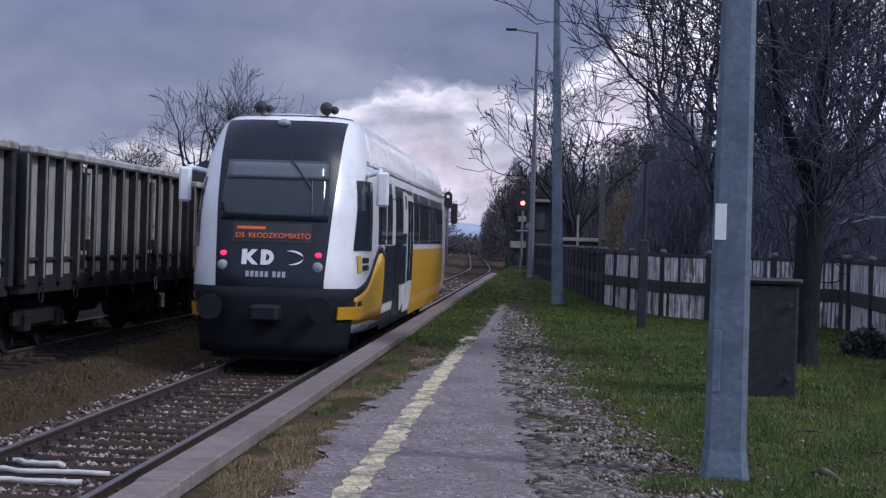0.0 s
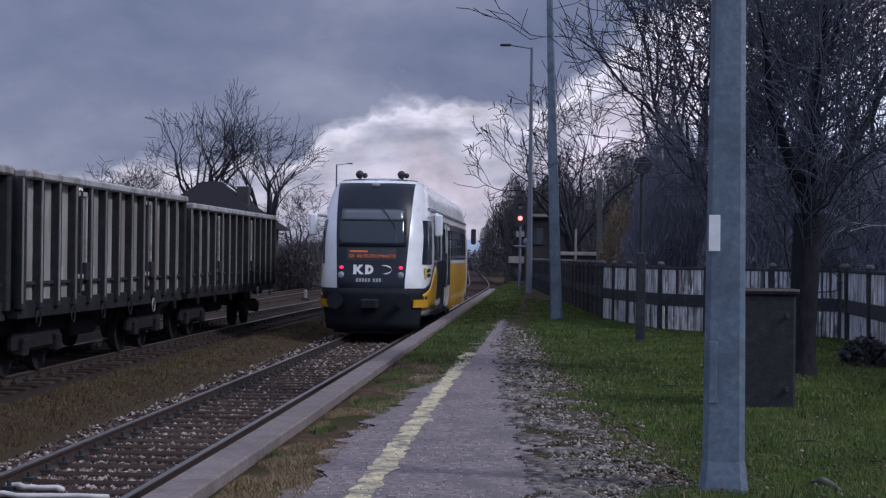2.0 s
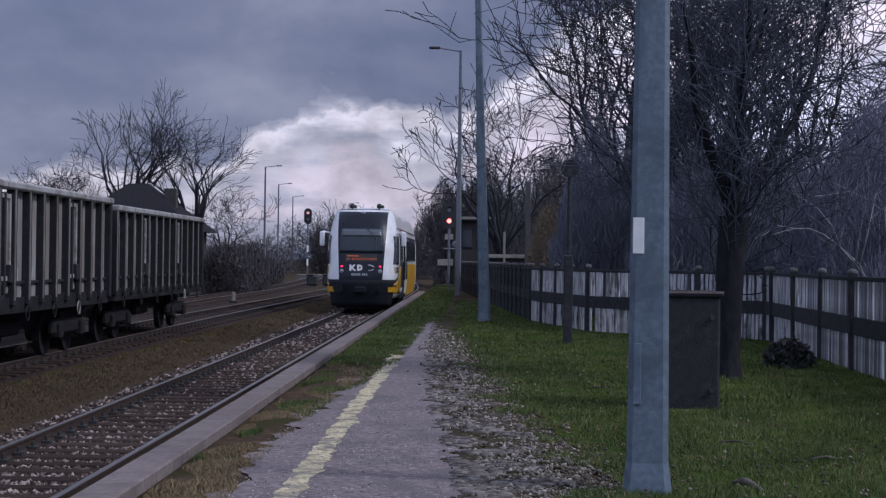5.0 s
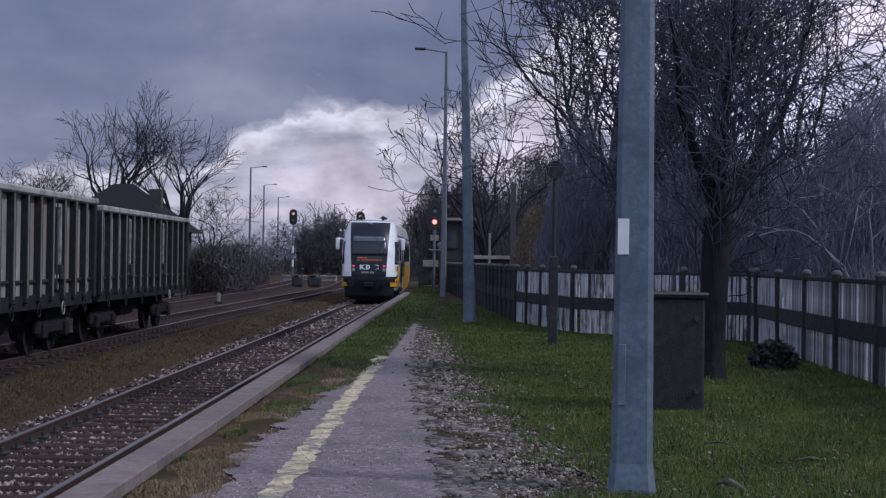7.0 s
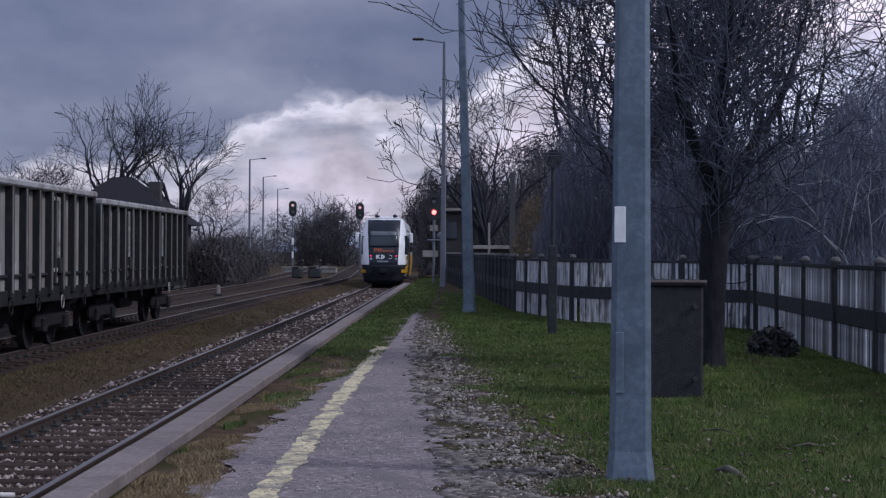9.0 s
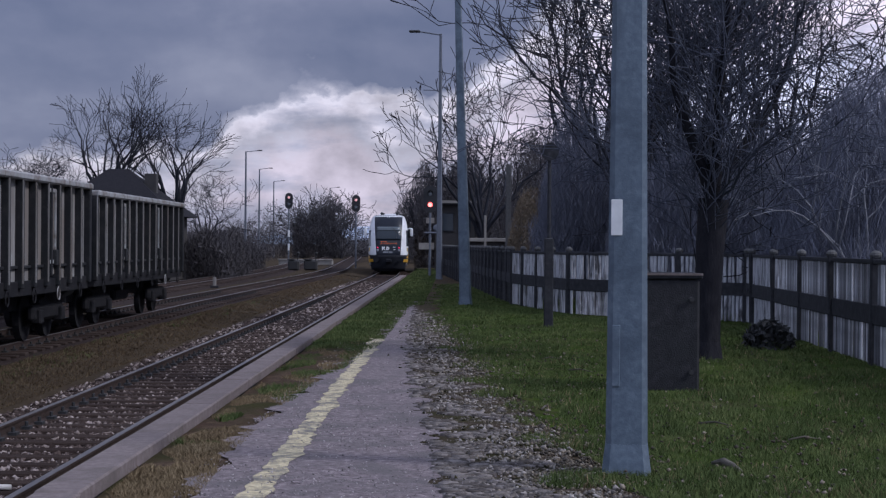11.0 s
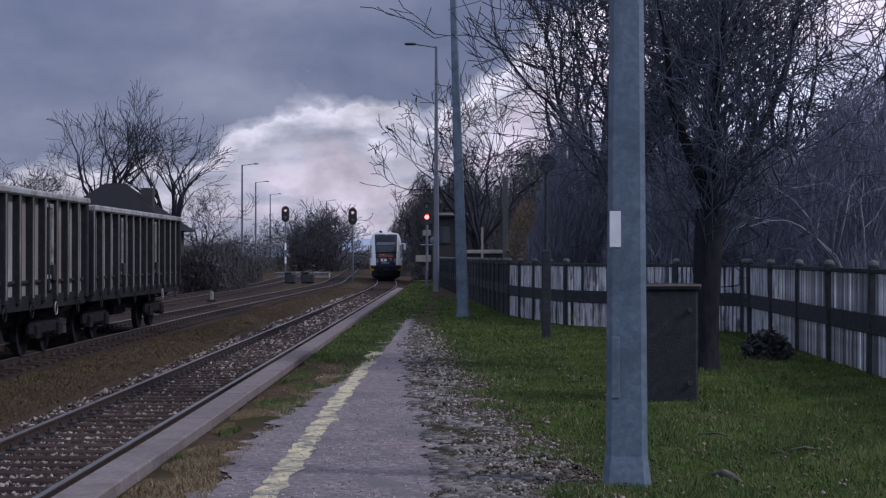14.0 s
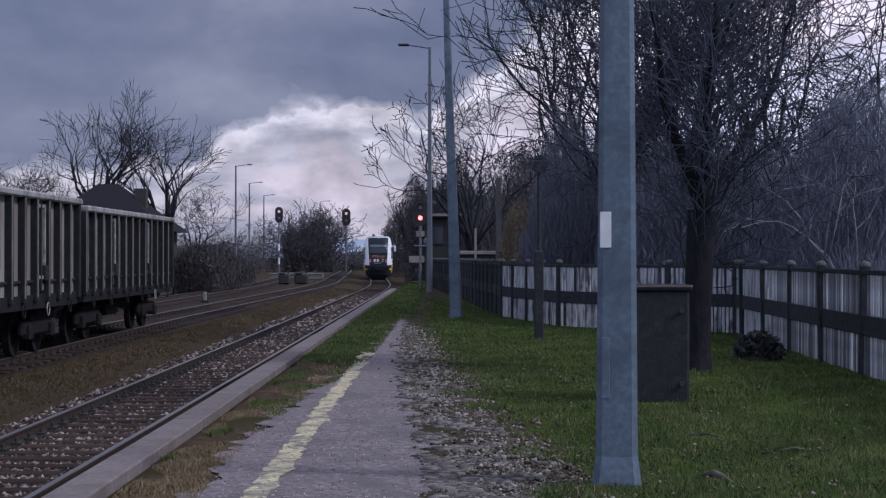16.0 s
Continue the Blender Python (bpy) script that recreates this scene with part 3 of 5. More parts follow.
blades("trackside_grass", (lambda y: -8.9 - bend(y), lambda y: -6.0 - bend(y)), 90000, 0.045, DRY_BLADE, "dry brownish grass between platform track and siding", 13, 110, keep=lambda x, y: noise.noise((x * 0.9, y * 0.3, 17)) > -0.6)
blades("trackside_green", (lambda y: -8.4 - bend(y), lambda y: -6.6 - bend(y)), 5000, 0.06, BLADE, "green tufts between platform track and siding", 12, 60, keep=lambda x, y: noise.noise((x * 1.1, y * 0.35, 12)) > -0.05)


# ---- railcar ----
LENGTH, NOSE, NP = 24.2, 1.7, 3.1


def half_width(z):
    return float(np.interp(z, [0.2, 0.8, 1.3, 2.4, 2.9, 3.3, 3.6, 3.85, 4.0, 4.10, 4.15],
                           [1.30, 1.38, 1.42, 1.42, 1.40, 1.35, 1.29, 1.22, 1.14, 1.02, 0.65]))


def rake(z):
    return float(np.interp(z, [0.2, 1.0, 1.4, 2.6, 3.4, 3.8, 4.0, 4.1, 4.15], [0.10, 0.02, 0.0, 0.34, 0.72, 1.00, 1.22, 1.50, 2.0]))


def nose_point(th, z, out=0.0):
    """Point of the rounded rear end at plan angle th (degrees), pushed outwards."""
    a, s, c = half_width(z) + out, math.sin(radians(abs(th))), math.cos(radians(th))
    x = math.copysign(a * s ** (2 / NP), th)
    y = rake(z) + NOSE * (1 - max(c, 0) ** (2 / NP)) - out
    return Vector((x, y, z))


def side_point(sign, y, z, out=0.0):
    return Vector((sign * (half_width(z) + out), y, z))


def patch(fn, us, zs, out, thick=0.02):
    """A raised sheet on the shell: fn(u, z, out) over the grid us x zs, with a rim; zs may be a function of u."""
    bm = bmesh.new()
    outer, inner = [], []
    for u in us:
        levels = zs(u) if callable(zs) else zs
        outer.append([bm.verts.new(fn(u, z, out)) for z in levels])
        inner.append([bm.verts.new(fn(u, z, out - thick)) for z in levels])
    n, m = len(outer), len(outer[0])
    for i in range(n - 1):
        for j in range(m - 1):
            bm.faces.new((outer[i][j], outer[i + 1][j], outer[i + 1][j + 1], outer[i][j + 1]))
    rim = [(i, 0) for i in range(n)] + [(n - 1, j) for j in range(1, m)] + [(i, m - 1) for i in range(n - 2, -1, -1)] + [(0, j) for j in range(m - 2, 0, -1)]
    for (a, b), (c, d) in zip(rim, rim[1:] + rim[:1]):
        bm.faces.new((outer[a][b], outer[c][d], inner[c][d], inner[a][b]))
    bmesh.ops.recalc_face_normals(bm, faces=bm.faces)
    return bm


def span(a, b, n):
    return [a + (b - a) * i / (n - 1) for i in range(n)]


def words(name, text, size, mat, parent, m, extrude=0.004):
    c = bpy.data.curves.new(name, "FONT")
    c.body, c.size, c.extrude, c.align_x, c.align_y = text, size, extrude, "CENTER", "CENTER"
    c.materials.append(mat)
    tmp = bpy.data.objects.new(name, c)
    scene.collection.objects.link(tmp)
    me = bpy.data.meshes.new_from_object(tmp.evaluated_get(bpy.context.evaluated_depsgraph_get()))
    bpy.data.objects.remove(tmp)
    ob = new(name, me)
    ob.parent, ob.matrix_basis = parent, m
    return ob


def build_railcar():
    car = empty("railcar", pose(main_x(25), 25, RAIL_Z), "white, black and yellow diesel railcar with lit tail lights", "train")
    levels = [0.55, 0.8, 1.0, 1.2, 1.4, 1.7, 2.0, 2.3, 2.6, 2.8, 3.0, 3.2, 3.4, 3.55, 3.7, 3.82, 3.92, 4.0, 4.06, 4.11, 4.15]
    bm = bmesh.new()
    rings = []
    ths = span(-90, 90, 37)
    for z in levels:
        pts = [nose_point(t, z) for t in ths]
        ys = span(rake(z) + NOSE, LENGTH - rake(z) - NOSE, 8)[1:-1]
        pts += [Vector((half_width(z), y, z)) for y in ys]
        pts += [Vector((p.x, LENGTH - p.y, z)) for p in reversed([nose_point(t, z) for t in ths])]
        pts += [Vector((-half_width(z), y, z)) for y in reversed(ys)]
        rings.append([bm.verts.new(p) for p in pts])
    n = len(rings[0])
    for a, b in zip(rings, rings[1:]):
        for i in range(n):
            bm.faces.new((a[i], a[(i + 1) % n], b[(i + 1) % n], b[i]))
    bm.faces.new(rings[-1])
    bm.faces.new(rings[0][::-1])
    part("body", bm, TRAIN_WHITE, car, "white curved body shell and roof", smooth=True)
    rear = lambda t, z, o: nose_point(t, z, o)
    # dark central mask from skirt to roof
    def mask_th(z):
        x = float(np.interp(z, [0.3, 1.3, 3.0, 4.1], [0.93, 0.85, 0.95, 0.99])) / half_width(z)
        return math.degrees(math.asin(min(x, 1) ** (NP / 2)))
    bm = bmesh.new()
    rows = []
    for z in span(1.25, 4.09, 26):
        w = mask_th(z)
        rows.append([bm.verts.new(nose_point(w * f, z, 0.012)) for f in span(-1, 1, 13)])
    for a, b in zip(rows, rows[1:]):
        for i in range(12):
            bm.faces.new((a[i], a[i + 1], b[i + 1], b[i]))
    mask = part("end_mask", bm, TRAIN_DARK, car, "glossy black end panel round the windscreen", smooth=True)
    ws = part("windscreen", patch(rear, span(-27, 27, 11), span(2.32, 3.30, 8), 0.022, 0.01), GLASS, car, "large tinted windscreen", smooth=True)
    part("sun_blind", patch(rear, span(-26, 26, 9), span(2.98, 3.26, 4), 0.028, 0.005), material("blind_grey", [(0.05, 0.065, 0.08), (0.07, 0.085, 0.10)], 3, 0.3, coat=0.5), ws, "pale sun blind behind the glass", smooth=True)
    bm = bmesh.new()
    add_tube(bm, nose_point(3, 3.34, 0.05), nose_point(14, 2.85, 0.05), 0.014, n=6)
    add_tube(bm, nose_point(14, 2.98, 0.045), nose_point(15, 2.45, 0.045), 0.012, n=6)
    part("wiper", bm, BLACK, car, "parked black wiper")
    # lower black end and skirt
    part("end_skirt", patch(rear, span(-60, 60, 25), span(0.22, 1.27, 7), 0.014, 0.05), TRAIN_UNDER, car, "matt black lower end with coupling cover", smooth=True)
    part("snow_plough", patch(rear, span(-50, 50, 11), span(0.12, 0.5, 3), -0.12, 0.05), TRAIN_UNDER, car, "dark snow plough above the rails")
    bm = box(-0.22, 0.22, -0.42, 0.1, 0.75, 1.0, 0.04)
    part("coupler", bm, TRAIN_UNDER, car, "black centre coupling")
    for s in (-1, 1):
        bm = tube((s * 0.87, -0.25, 0.95), (s * 0.87, 0.4, 0.95), 0.09, n=12)
        add_tube(bm, (s * 0.87, -0.30, 0.95), (s * 0.87, -0.25, 0.95), 0.2, n=16)
        part("buffer", bm, TRAIN_UNDER, car, "round black buffer")
        th = math.degrees(math.asin((0.745 / 1.42) ** (NP / 2)))
        p = nose_point(s * th, 1.79, 0.02)
        part("tail_light", add_sphere(bmesh.new(), p, 0.058, 1, 0.4, 0.75), RED_LIGHT, car, "lit red tail light")
        q = nose_point(s * th, 1.60, 0.02)
        part("headlight", add_sphere(bmesh.new(), q, 0.085, 1, 0.4, 1), LENS_OFF, car, "unlit round headlight")
        # corner bumper in yellow
        f = (lambda t, z, o, s=s: nose_point(s * t, z, o))
        part("corner_bumper", patch(f, span(40, 73, 8), span(0.78, 0.98, 3), 0.05, 0.07), TRAIN_YELLOW, car, "yellow corner of the lower skirt")
        # cab side window, slanted
        def cabpt(u, z, o, s=s):
            y = max(0.62 + 0.36 * (z - 1.8), rake(z) + 0.12) + u * (1.10 - 0.22 * (z - 1.8))
            return shell_at(s, y, z, o)
        part("cab_window", patch(cabpt, span(0, 1, 8), span(1.88, 3.02, 8), 0.016, 0.008), GLASS, car, "dark slanted cab side window")
        # mirror on a curved arm
        bm = bmesh.new()
        b0 = shell_at(s, 1.55, 3.12, 0.0)
        add_tube(bm, b0, b0 + Vector((s * 0.26, -0.28, 0.06)), 0.045, n=8)
        m = part("mirror_arm", bm, TRAIN_WHITE, car, "white curved mirror arm")
        c = b0 + Vector((s * 0.30, -0.30, 0.0))
        part("mirror", box(c.x - 0.1, c.x + 0.1, c.y - 0.06, c.y + 0.08, c.z - 0.52, c.z + 0.06, 0.04), TRAIN_WHITE, m, "white mirror housing")
        e = Vector((c.x, LENGTH - c.y, c.z))
        part("mirror", box(e.x - 0.1, e.x + 0.1, e.y - 0.08, e.y + 0.06, e.z - 0.55, e.z + 0.06, 0.04), BLACK, car, "black far-end mirror housing")
        # side: windows, doors and colour bands
        sd = (lambda y, z, o, s=s: shell_at(s, y, z, o))
        def yellow_top(y):
            return 0.72 + float(np.interp(y, [0.3, 0.9, 1.6, 2.3, 3.0, 3.6, 4.1], [0.33, 0.45, 0.62, 0.86, 1.08, 1.12, 1.0]))
        part("yellow_band", patch(sd, span(0.36, 4.1, 18), lambda y: span(0.66 + 0.05 * math.sin(y), yellow_top(y), 5), 0.012, 0.02), TRAIN_YELLOW, car, "yellow sweep on the lower side", smooth=True)
        part("black_band", patch(sd, span(0.30, 4.45, 18), lambda y: span(min(yellow_top(y) - 0.02, 1.85), yellow_top(y) + float(np.interp(y, [0.3, 3.0, 4.4], [0.14, 0.15, 0.1])), 3), 0.009, 0.02), TRAIN_DARK, car, "black line edging the yellow sweep", smooth=True)
        part("yellow_band", patch(sd, span(10.6, 21.4, 8), span(0.42, 1.86, 4), 0.010, 0.02), TRAIN_YELLOW, car, "yellow lower side")
        part("grey_band", patch(sd, span(4.15, 10.55, 5), span(0.42, 1.96, 3), 0.008, 0.02), TRAIN_DARK, car, "dark lower side panel round the doors")
        part("window_band", patch(sd, span(2.95, 21.0, 12), span(1.98, 3.12, 5), 0.008, 0.02), TRAIN_DARK, car, "dark band round the side windows")
        part("cornice", patch(sd, span(1.7, 22.4, 12), span(3.30, 3.37, 2), 0.03, 0.03), LENS_OFF, car, "grey gutter line under the roof")
        for y, w in ((4.22, 0.2), (5.55, 0.62), (10.42, 0.2), (12.2, 0.12), (15.6, 0.12)):
            part("pillar", patch(sd, span(y, y + w, 2), span(1.98, 3.14, 4), 0.012, 0.02), TRAIN_WHITE, car, "white pillar between the windows")
        part("vent_window", patch(sd, span(8.2, 8.5, 2), span(2.70, 2.98, 2), 0.036, 0.01), BLACK, car)
        part("sill_line", patch(sd, span(0.9, 22.4, 14), span(0.52, 0.60, 2), 0.006, 0.02), TRAIN_UNDER, car, "dark line along the lower edge")
        for y in (3.3, 4.5, 10.7, 12.4, 14.1, 15.8, 17.5, 19.2):
            part("side_window", patch(sd, span(y, y + (0.9 if y < 5 else 1.45), 3), span(2.05, 2.92, 4), 0.02, 0.008), GLASS, car)
        for y in (6.3, 8.9):
            d = part("door", patch(sd, span(y, y + 1.5, 3), span(0.55, 3.02, 6), 0.018, 0.02), TRAIN_DARK if y < 8 else TRAIN_WHITE, car, "passenger door with tall glass panes")
            for k in (0.10, 0.82):
                part("door_pane", patch(sd, span(y + k, y + k + 0.58, 2), span(1.2, 2.9, 4), 0.026, 0.006), GLASS, d)
        part("side_panel", patch(sd, span(7.9, 8.8, 3), span(2.2, 3.05, 4), 0.03, 0.02), TRAIN_WHITE, car, "white panel between the doors")
        part("shield_panel", patch(sd, span(7.2, 8.6, 7), lambda y: span(0.62 + 0.5 * abs((y - 7.9) / 0.7) ** 2, 1.16, 4), 0.034, 0.01), TRAIN_WHITE, car, "white shield shape with lettering")
        # crest and unreadable lettering behind the cab
        part("crest", patch(sd, span(0.72, 0.86, 3), span(1.52, 1.80, 3), 0.02, 0.006), CREST, car, "small yellow crest")
        for z in (1.56, 1.68):
            part("lettering_bar", patch(sd, span(0.94, 1.36, 4), span(z, z + 0.085, 2), 0.02, 0.006), BLACK, car)
        for y in (0.52, 0.78):
            part("lettering_bar", patch(sd, span(y, y + 0.18, 3), span(0.80, 1.06, 2), 0.02, 0.006), BLACK, car)
        for y in (2.9, 5.3, 18.9, 21.3):
            w = part("wheel", tube((s * 0.62, y, 0.42), (s * 0.80, y, 0.42), 0.42, n=24), TRAIN_UNDER, car, "dark steel wheel")
            part("axle_box", box(min(s * 0.82, s * 1.0), max(s * 0.82, s * 1.0), y - 0.16, y + 0.16, 0.28, 0.58, 0.02), TRAIN_UNDER, w)
    for y in (2.0, 18.0):
        part("bogie", box(-0.95, 0.95, y, y + 4.2, 0.25, 0.62, 0.05), TRAIN_UNDER, car, "dark bogie frame")
    part("underfloor_box", box(-1.2, 1.2, 7.0, 17.0, 0.3, 0.6, 0.05), TRAIN_UNDER, car, "underfloor engine housing")
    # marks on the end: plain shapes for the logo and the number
    def on_face(x, z, out=0.03):
        th = math.degrees(math.asin(min(abs(x) / half_width(z), 1) ** (NP / 2))) * (1 if x >= 0 else -1)
        return nose_point(th, z, out)
    def bar(x0, x1, z0, z1, mat, name="lettering_bar"):
        return part(name, patch(lambda u, z, o: on_face(u, z, o), span(x0, x1, 4), span(z0, z1, 3), 0.024, 0.006), mat, car)
    bar(-0.44, -0.36, 1.62, 1.86, WHITE_STICKER, "logo_stroke")
    def slanted(x0, x1, z0, z1):
        return part("logo_stroke", patch(lambda u, z, o: on_face(x0 + (x1 - x0) * (z - z0) / (z1 - z0) + u, z, o), span(-0.045, 0.045, 3), span(min(z0, z1), max(z0, z1), 4), 0.024, 0.006), WHITE_STICKER, car)
    slanted(-0.36, -0.24, 1.73, 1.86)
    slanted(-0.36, -0.22, 1.75, 1.62)
    bar(-0.14, -0.06, 1.62, 1.86, WHITE_STICKER, "logo_stroke")
    bm = bmesh.new()
    for i in range(8):
        a0, a1 = radians(-90 + 22.5 * i), radians(-90 + 22.5 * (i + 1))
        q = [on_face(-0.06 + r * math.cos(a) * 1.05, 1.74 + r * math.sin(a), 0.026) for r, a in ((0.12, a0), (0.12, a1), (0.055, a1), (0.055, a0))]
        bm.faces.new([bm.verts.new(v) for v in q])
    part("logo_stroke", bm, WHITE_STICKER, car)
    bm = bmesh.new()
    for i in range(12):
        f0, f1 = i / 12, (i + 1) / 12
        def arc(f, w):
            a = radians(100 - 190 * f)
            return on_face(0.30 + 0.22 * math.cos(a), 1.74 + (0.11 + w) * math.sin(a), 0.026)
        t0, t1 = 0.03 * math.sin(math.pi * f0), 0.03 * math.sin(math.pi * f1)
        bm.faces.new([bm.verts.new(v) for v in (arc(f0, t0), arc(f1, t1), arc(f1, -t1 - 0.004), arc(f0, -t0 - 0.004))])
    part("logo_arrow", bm, WHITE_STICKER, car, "pale curved arrow mark")
    for x in (-0.36, -0.285, -0.21, -0.135, -0.06, 0.06, 0.135, 0.21):
        bar(x, x + 0.052, 1.43, 1.52, LENS_OFF)
    # destination display
    disp = part("display", patch(lambda u, z, o: on_face(u, z, o), span(-0.62, 0.62, 9), span(1.98, 2.28, 4), 0.02, 0.006), BLACK, car, "amber destination display")
    slope = math.degrees(math.atan2(rake(2.2) - rake(2.0), 0.2))
    for text, x in (("D5", -0.48), ("KŁODZKO", -0.075), ("MIASTO", 0.405)):
        words("display_text", text, 0.118, DISPLAY, disp, Matrix.Translation(on_face(x, 2.08, 0.05)) @ pose(0, 0, 0, 90 - slope, 0, 0))
    bar(-0.55, -0.1, 2.18, 2.225, DISPLAY, "display_bar")
    p = nose_point(0, 3.93, 0.03)
    part("marker_light", add_sphere(bmesh.new(), p, 0.11, 1, 0.6, 0.6), LENS_OFF, car, "round unlit upper headlight")
    for x in (-0.48, 0.62):
        bm = tube((x, 1.75, 4.02), (x, 1.75, 4.2), 0.025, n=6)
        add_sphere(bm, (x, 1.62, 4.22), 0.11, 1, 1.1, 1)
        add_sphere(bm, (x + 0.13, 1.7, 4.2), 0.07, 1, 1.1, 1)
        part("horn", bm, BLACK, car, "black roof horn")
    for y in (6.0, 10.5, 15.0):
        part("roof_unit", box(-0.75, 0.75, y, y + 2.6, 4.0, 4.28, 0.08), TRAIN_WHITE, car, "white rooftop equipment housing")
    return car


def shell_at(s, y, z, out):
    """Point of the shell at distance y from the rear end, on side s."""
    f = min(max((y - rake(z)) / NOSE, 0.0), 1.0)
    th = math.degrees(math.acos(min(max((1 - f) ** (NP / 2), 0), 1)))
    p = nose_point(s * th, z, 0.0)
    n = Vector((s * math.sin(radians(th)) ** 1.2, -math.cos(radians(th)), 0)).normalized() if f < 1 else Vector((s, 0, 0))
    return Vector((p.x if f < 1 else s * half_width(z), y, z)) + n * out


railcar = build_railcar()


# ---- freight wagons ----
def ring(x, y, z, r, t):
    """An upright ring facing sideways."""
    bm = bmesh.new()
    loops = []
    for k in range(12):
        a = k * math.pi / 6
        loops.append([bm.verts.new((x + t * math.cos(b), y + (r + t * math.sin(b)) * math.sin(a), z + 1.2 * (r + t * math.sin(b)) * math.cos(a))) for b in (0, 2.1, 4.2)])
    for k in range(12):
        p, q = loops[k], loops[(k + 1) % 12]
        for i in range(3):
            bm.faces.new((p[i], p[(i + 1) % 3], q[(i + 1) % 3], q[i]))
    return bm


def build_wagon(length, top=3.28):
    w = empty("open_wagon", pose(0, 0, 0), "dirty grey open freight wagon with dark steel ribs", "freight wagon", "wagons on the siding")
    z0, z1, hw = 1.22, top, 1.36
    for s in (-1, 1):
        n = 13 if length > 11.7 else 12
        pitch = length / n
        for i in range(n):
            y = i * pitch
            if i in (3, 8):
                d = part("side_door", box(min(s * hw, s * (hw + 0.03)), max(s * hw, s * (hw + 0.03)), y + 0.06, y + pitch - 0.06, z0 + 0.12, z1 - 0.22, 0.01), WAGON_SIDE, w, "pale steel side door")
                for a, b, c, e in ((0.06, pitch - 0.06, z1 - 0.30, z1 - 0.22), (0.06, pitch - 0.06, z0 + 0.34, z0 + 0.42), (0.06, 0.14, z0 + 0.34, z1 - 0.22), (pitch - 0.14, pitch - 0.06, z0 + 0.34, z1 - 0.22)):
                    part("door_frame", box(min(s * (hw + 0.03), s * (hw + 0.075)), max(s * (hw + 0.03), s * (hw + 0.075)), y + a, y + b, c, e, 0.008), WAGON_RAIL, d)
                part("door_bar", box(min(s * (hw + 0.03), s * (hw + 0.09)), max(s * (hw + 0.03), s * (hw + 0.09)), y + pitch / 2 - 0.05, y + pitch / 2 + 0.05, z0 + 0.1, z1 - 0.2, 0.01), WAGON_RIB, d)
                part("door_catch", box(min(s * (hw + 0.03), s * (hw + 0.13)), max(s * (hw + 0.03), s * (hw + 0.13)), y + pitch * 0.7, y + pitch * 0.95, z0 + 0.3, z0 + 0.62, 0.02), WAGON_RIB, d)
            else:
                part("side_panel", box(min(s * (hw - 0.03), s * hw), max(s * (hw - 0.03), s * hw), y + 0.02, y + pitch - 0.02, z0 + 0.02, z1 - 0.1), WAGON_SIDE, w)
            part("belt", box(min(s * hw, s * (hw + 0.06)), max(s * hw, s * (hw + 0.06)), y + 0.07, y + pitch - 0.07, z0 + 0.27, z0 + 0.33, 0.01), WAGON_RIB, w)
            # pale panel colour on the near flange stands in for light on it
            part("rib_flange", box(min(s * (hw + 0.135), s * (hw + 0.155)), max(s * (hw + 0.135), s * (hw + 0.155)), y - 0.082, y - 0.05, z0, z1 - 0.14), WAGON_SIDE, w, "rib flange painted pale as if lit")
            if random.random() < 0.5:
                part("lettering_plate", box(min(s * hw, s * (hw + 0.012)), max(s * hw, s * (hw + 0.012)), y + 0.25, y + 0.6, z0 + 0.25, z0 + 0.55), WAGON_RIB if i == 0 else WAGON_RAIL, w)
        for i in range(n + 1):
            y = min(max(i * pitch, 0.07), length - 0.07)
            part("rib", box(min(s * (hw - 0.02), s * (hw + 0.14)), max(s * (hw - 0.02), s * (hw + 0.14)), y - 0.085, y + 0.085, z0 - 0.1, z1 - 0.12, 0.02), WAGON_RIB, w)
        part("top_rail", box(min(s * (hw - 0.08), s * (hw + 0.10)), max(s * (hw - 0.08), s * (hw + 0.18)), 0, length, z1 - 0.14, z1, 0.03), WAGON_RAIL, w, "pale worn top rail")
        part("sole_bar", box(min(s * (hw - 0.12), s * (hw + 0.06)), max(s * (hw - 0.12), s * (hw + 0.06)), 0, length, z0 - 0.24, z0 + 0.04, 0.01), WAGON_UNDER_SHADE, w, "sole bar with lashing rings, coloured dark as in shade")
        for i in range(6):
            y = 0.9 + i * (length - 1.8) / 5
            part("lashing_ring", ring(s * (hw + 0.10), y, z0 - 0.26, 0.11, 0.013), WAGON_RAIL if i == 4 else WAGON_UNDER_SHADE, w)
    for y in (0.0, length - 0.06):
        part("end_wall", box(-hw, hw, y, y + 0.06, z0, z1 - 0.02, 0.01), WAGON_RIB, w)
        for x in (-0.9, 0, 0.9):
            part("end_rib", box(x - 0.08, x + 0.08, y - 0.09, y + 0.15, z0, z1 - 0.06, 0.02), WAGON_RIB, w)
    part("floor", box(-hw, hw, 0, length, z0 - 0.06, z0, 0.0), WAGON_RIB, w)
    # sill widened into a dark block that fills the shaded space below the floor
    part("centre_sill", box(-0.75, 0.75, 0.1, length - 0.1, 0.62, z0 - 0.05), WAGON_UNDER_SHADE, w)
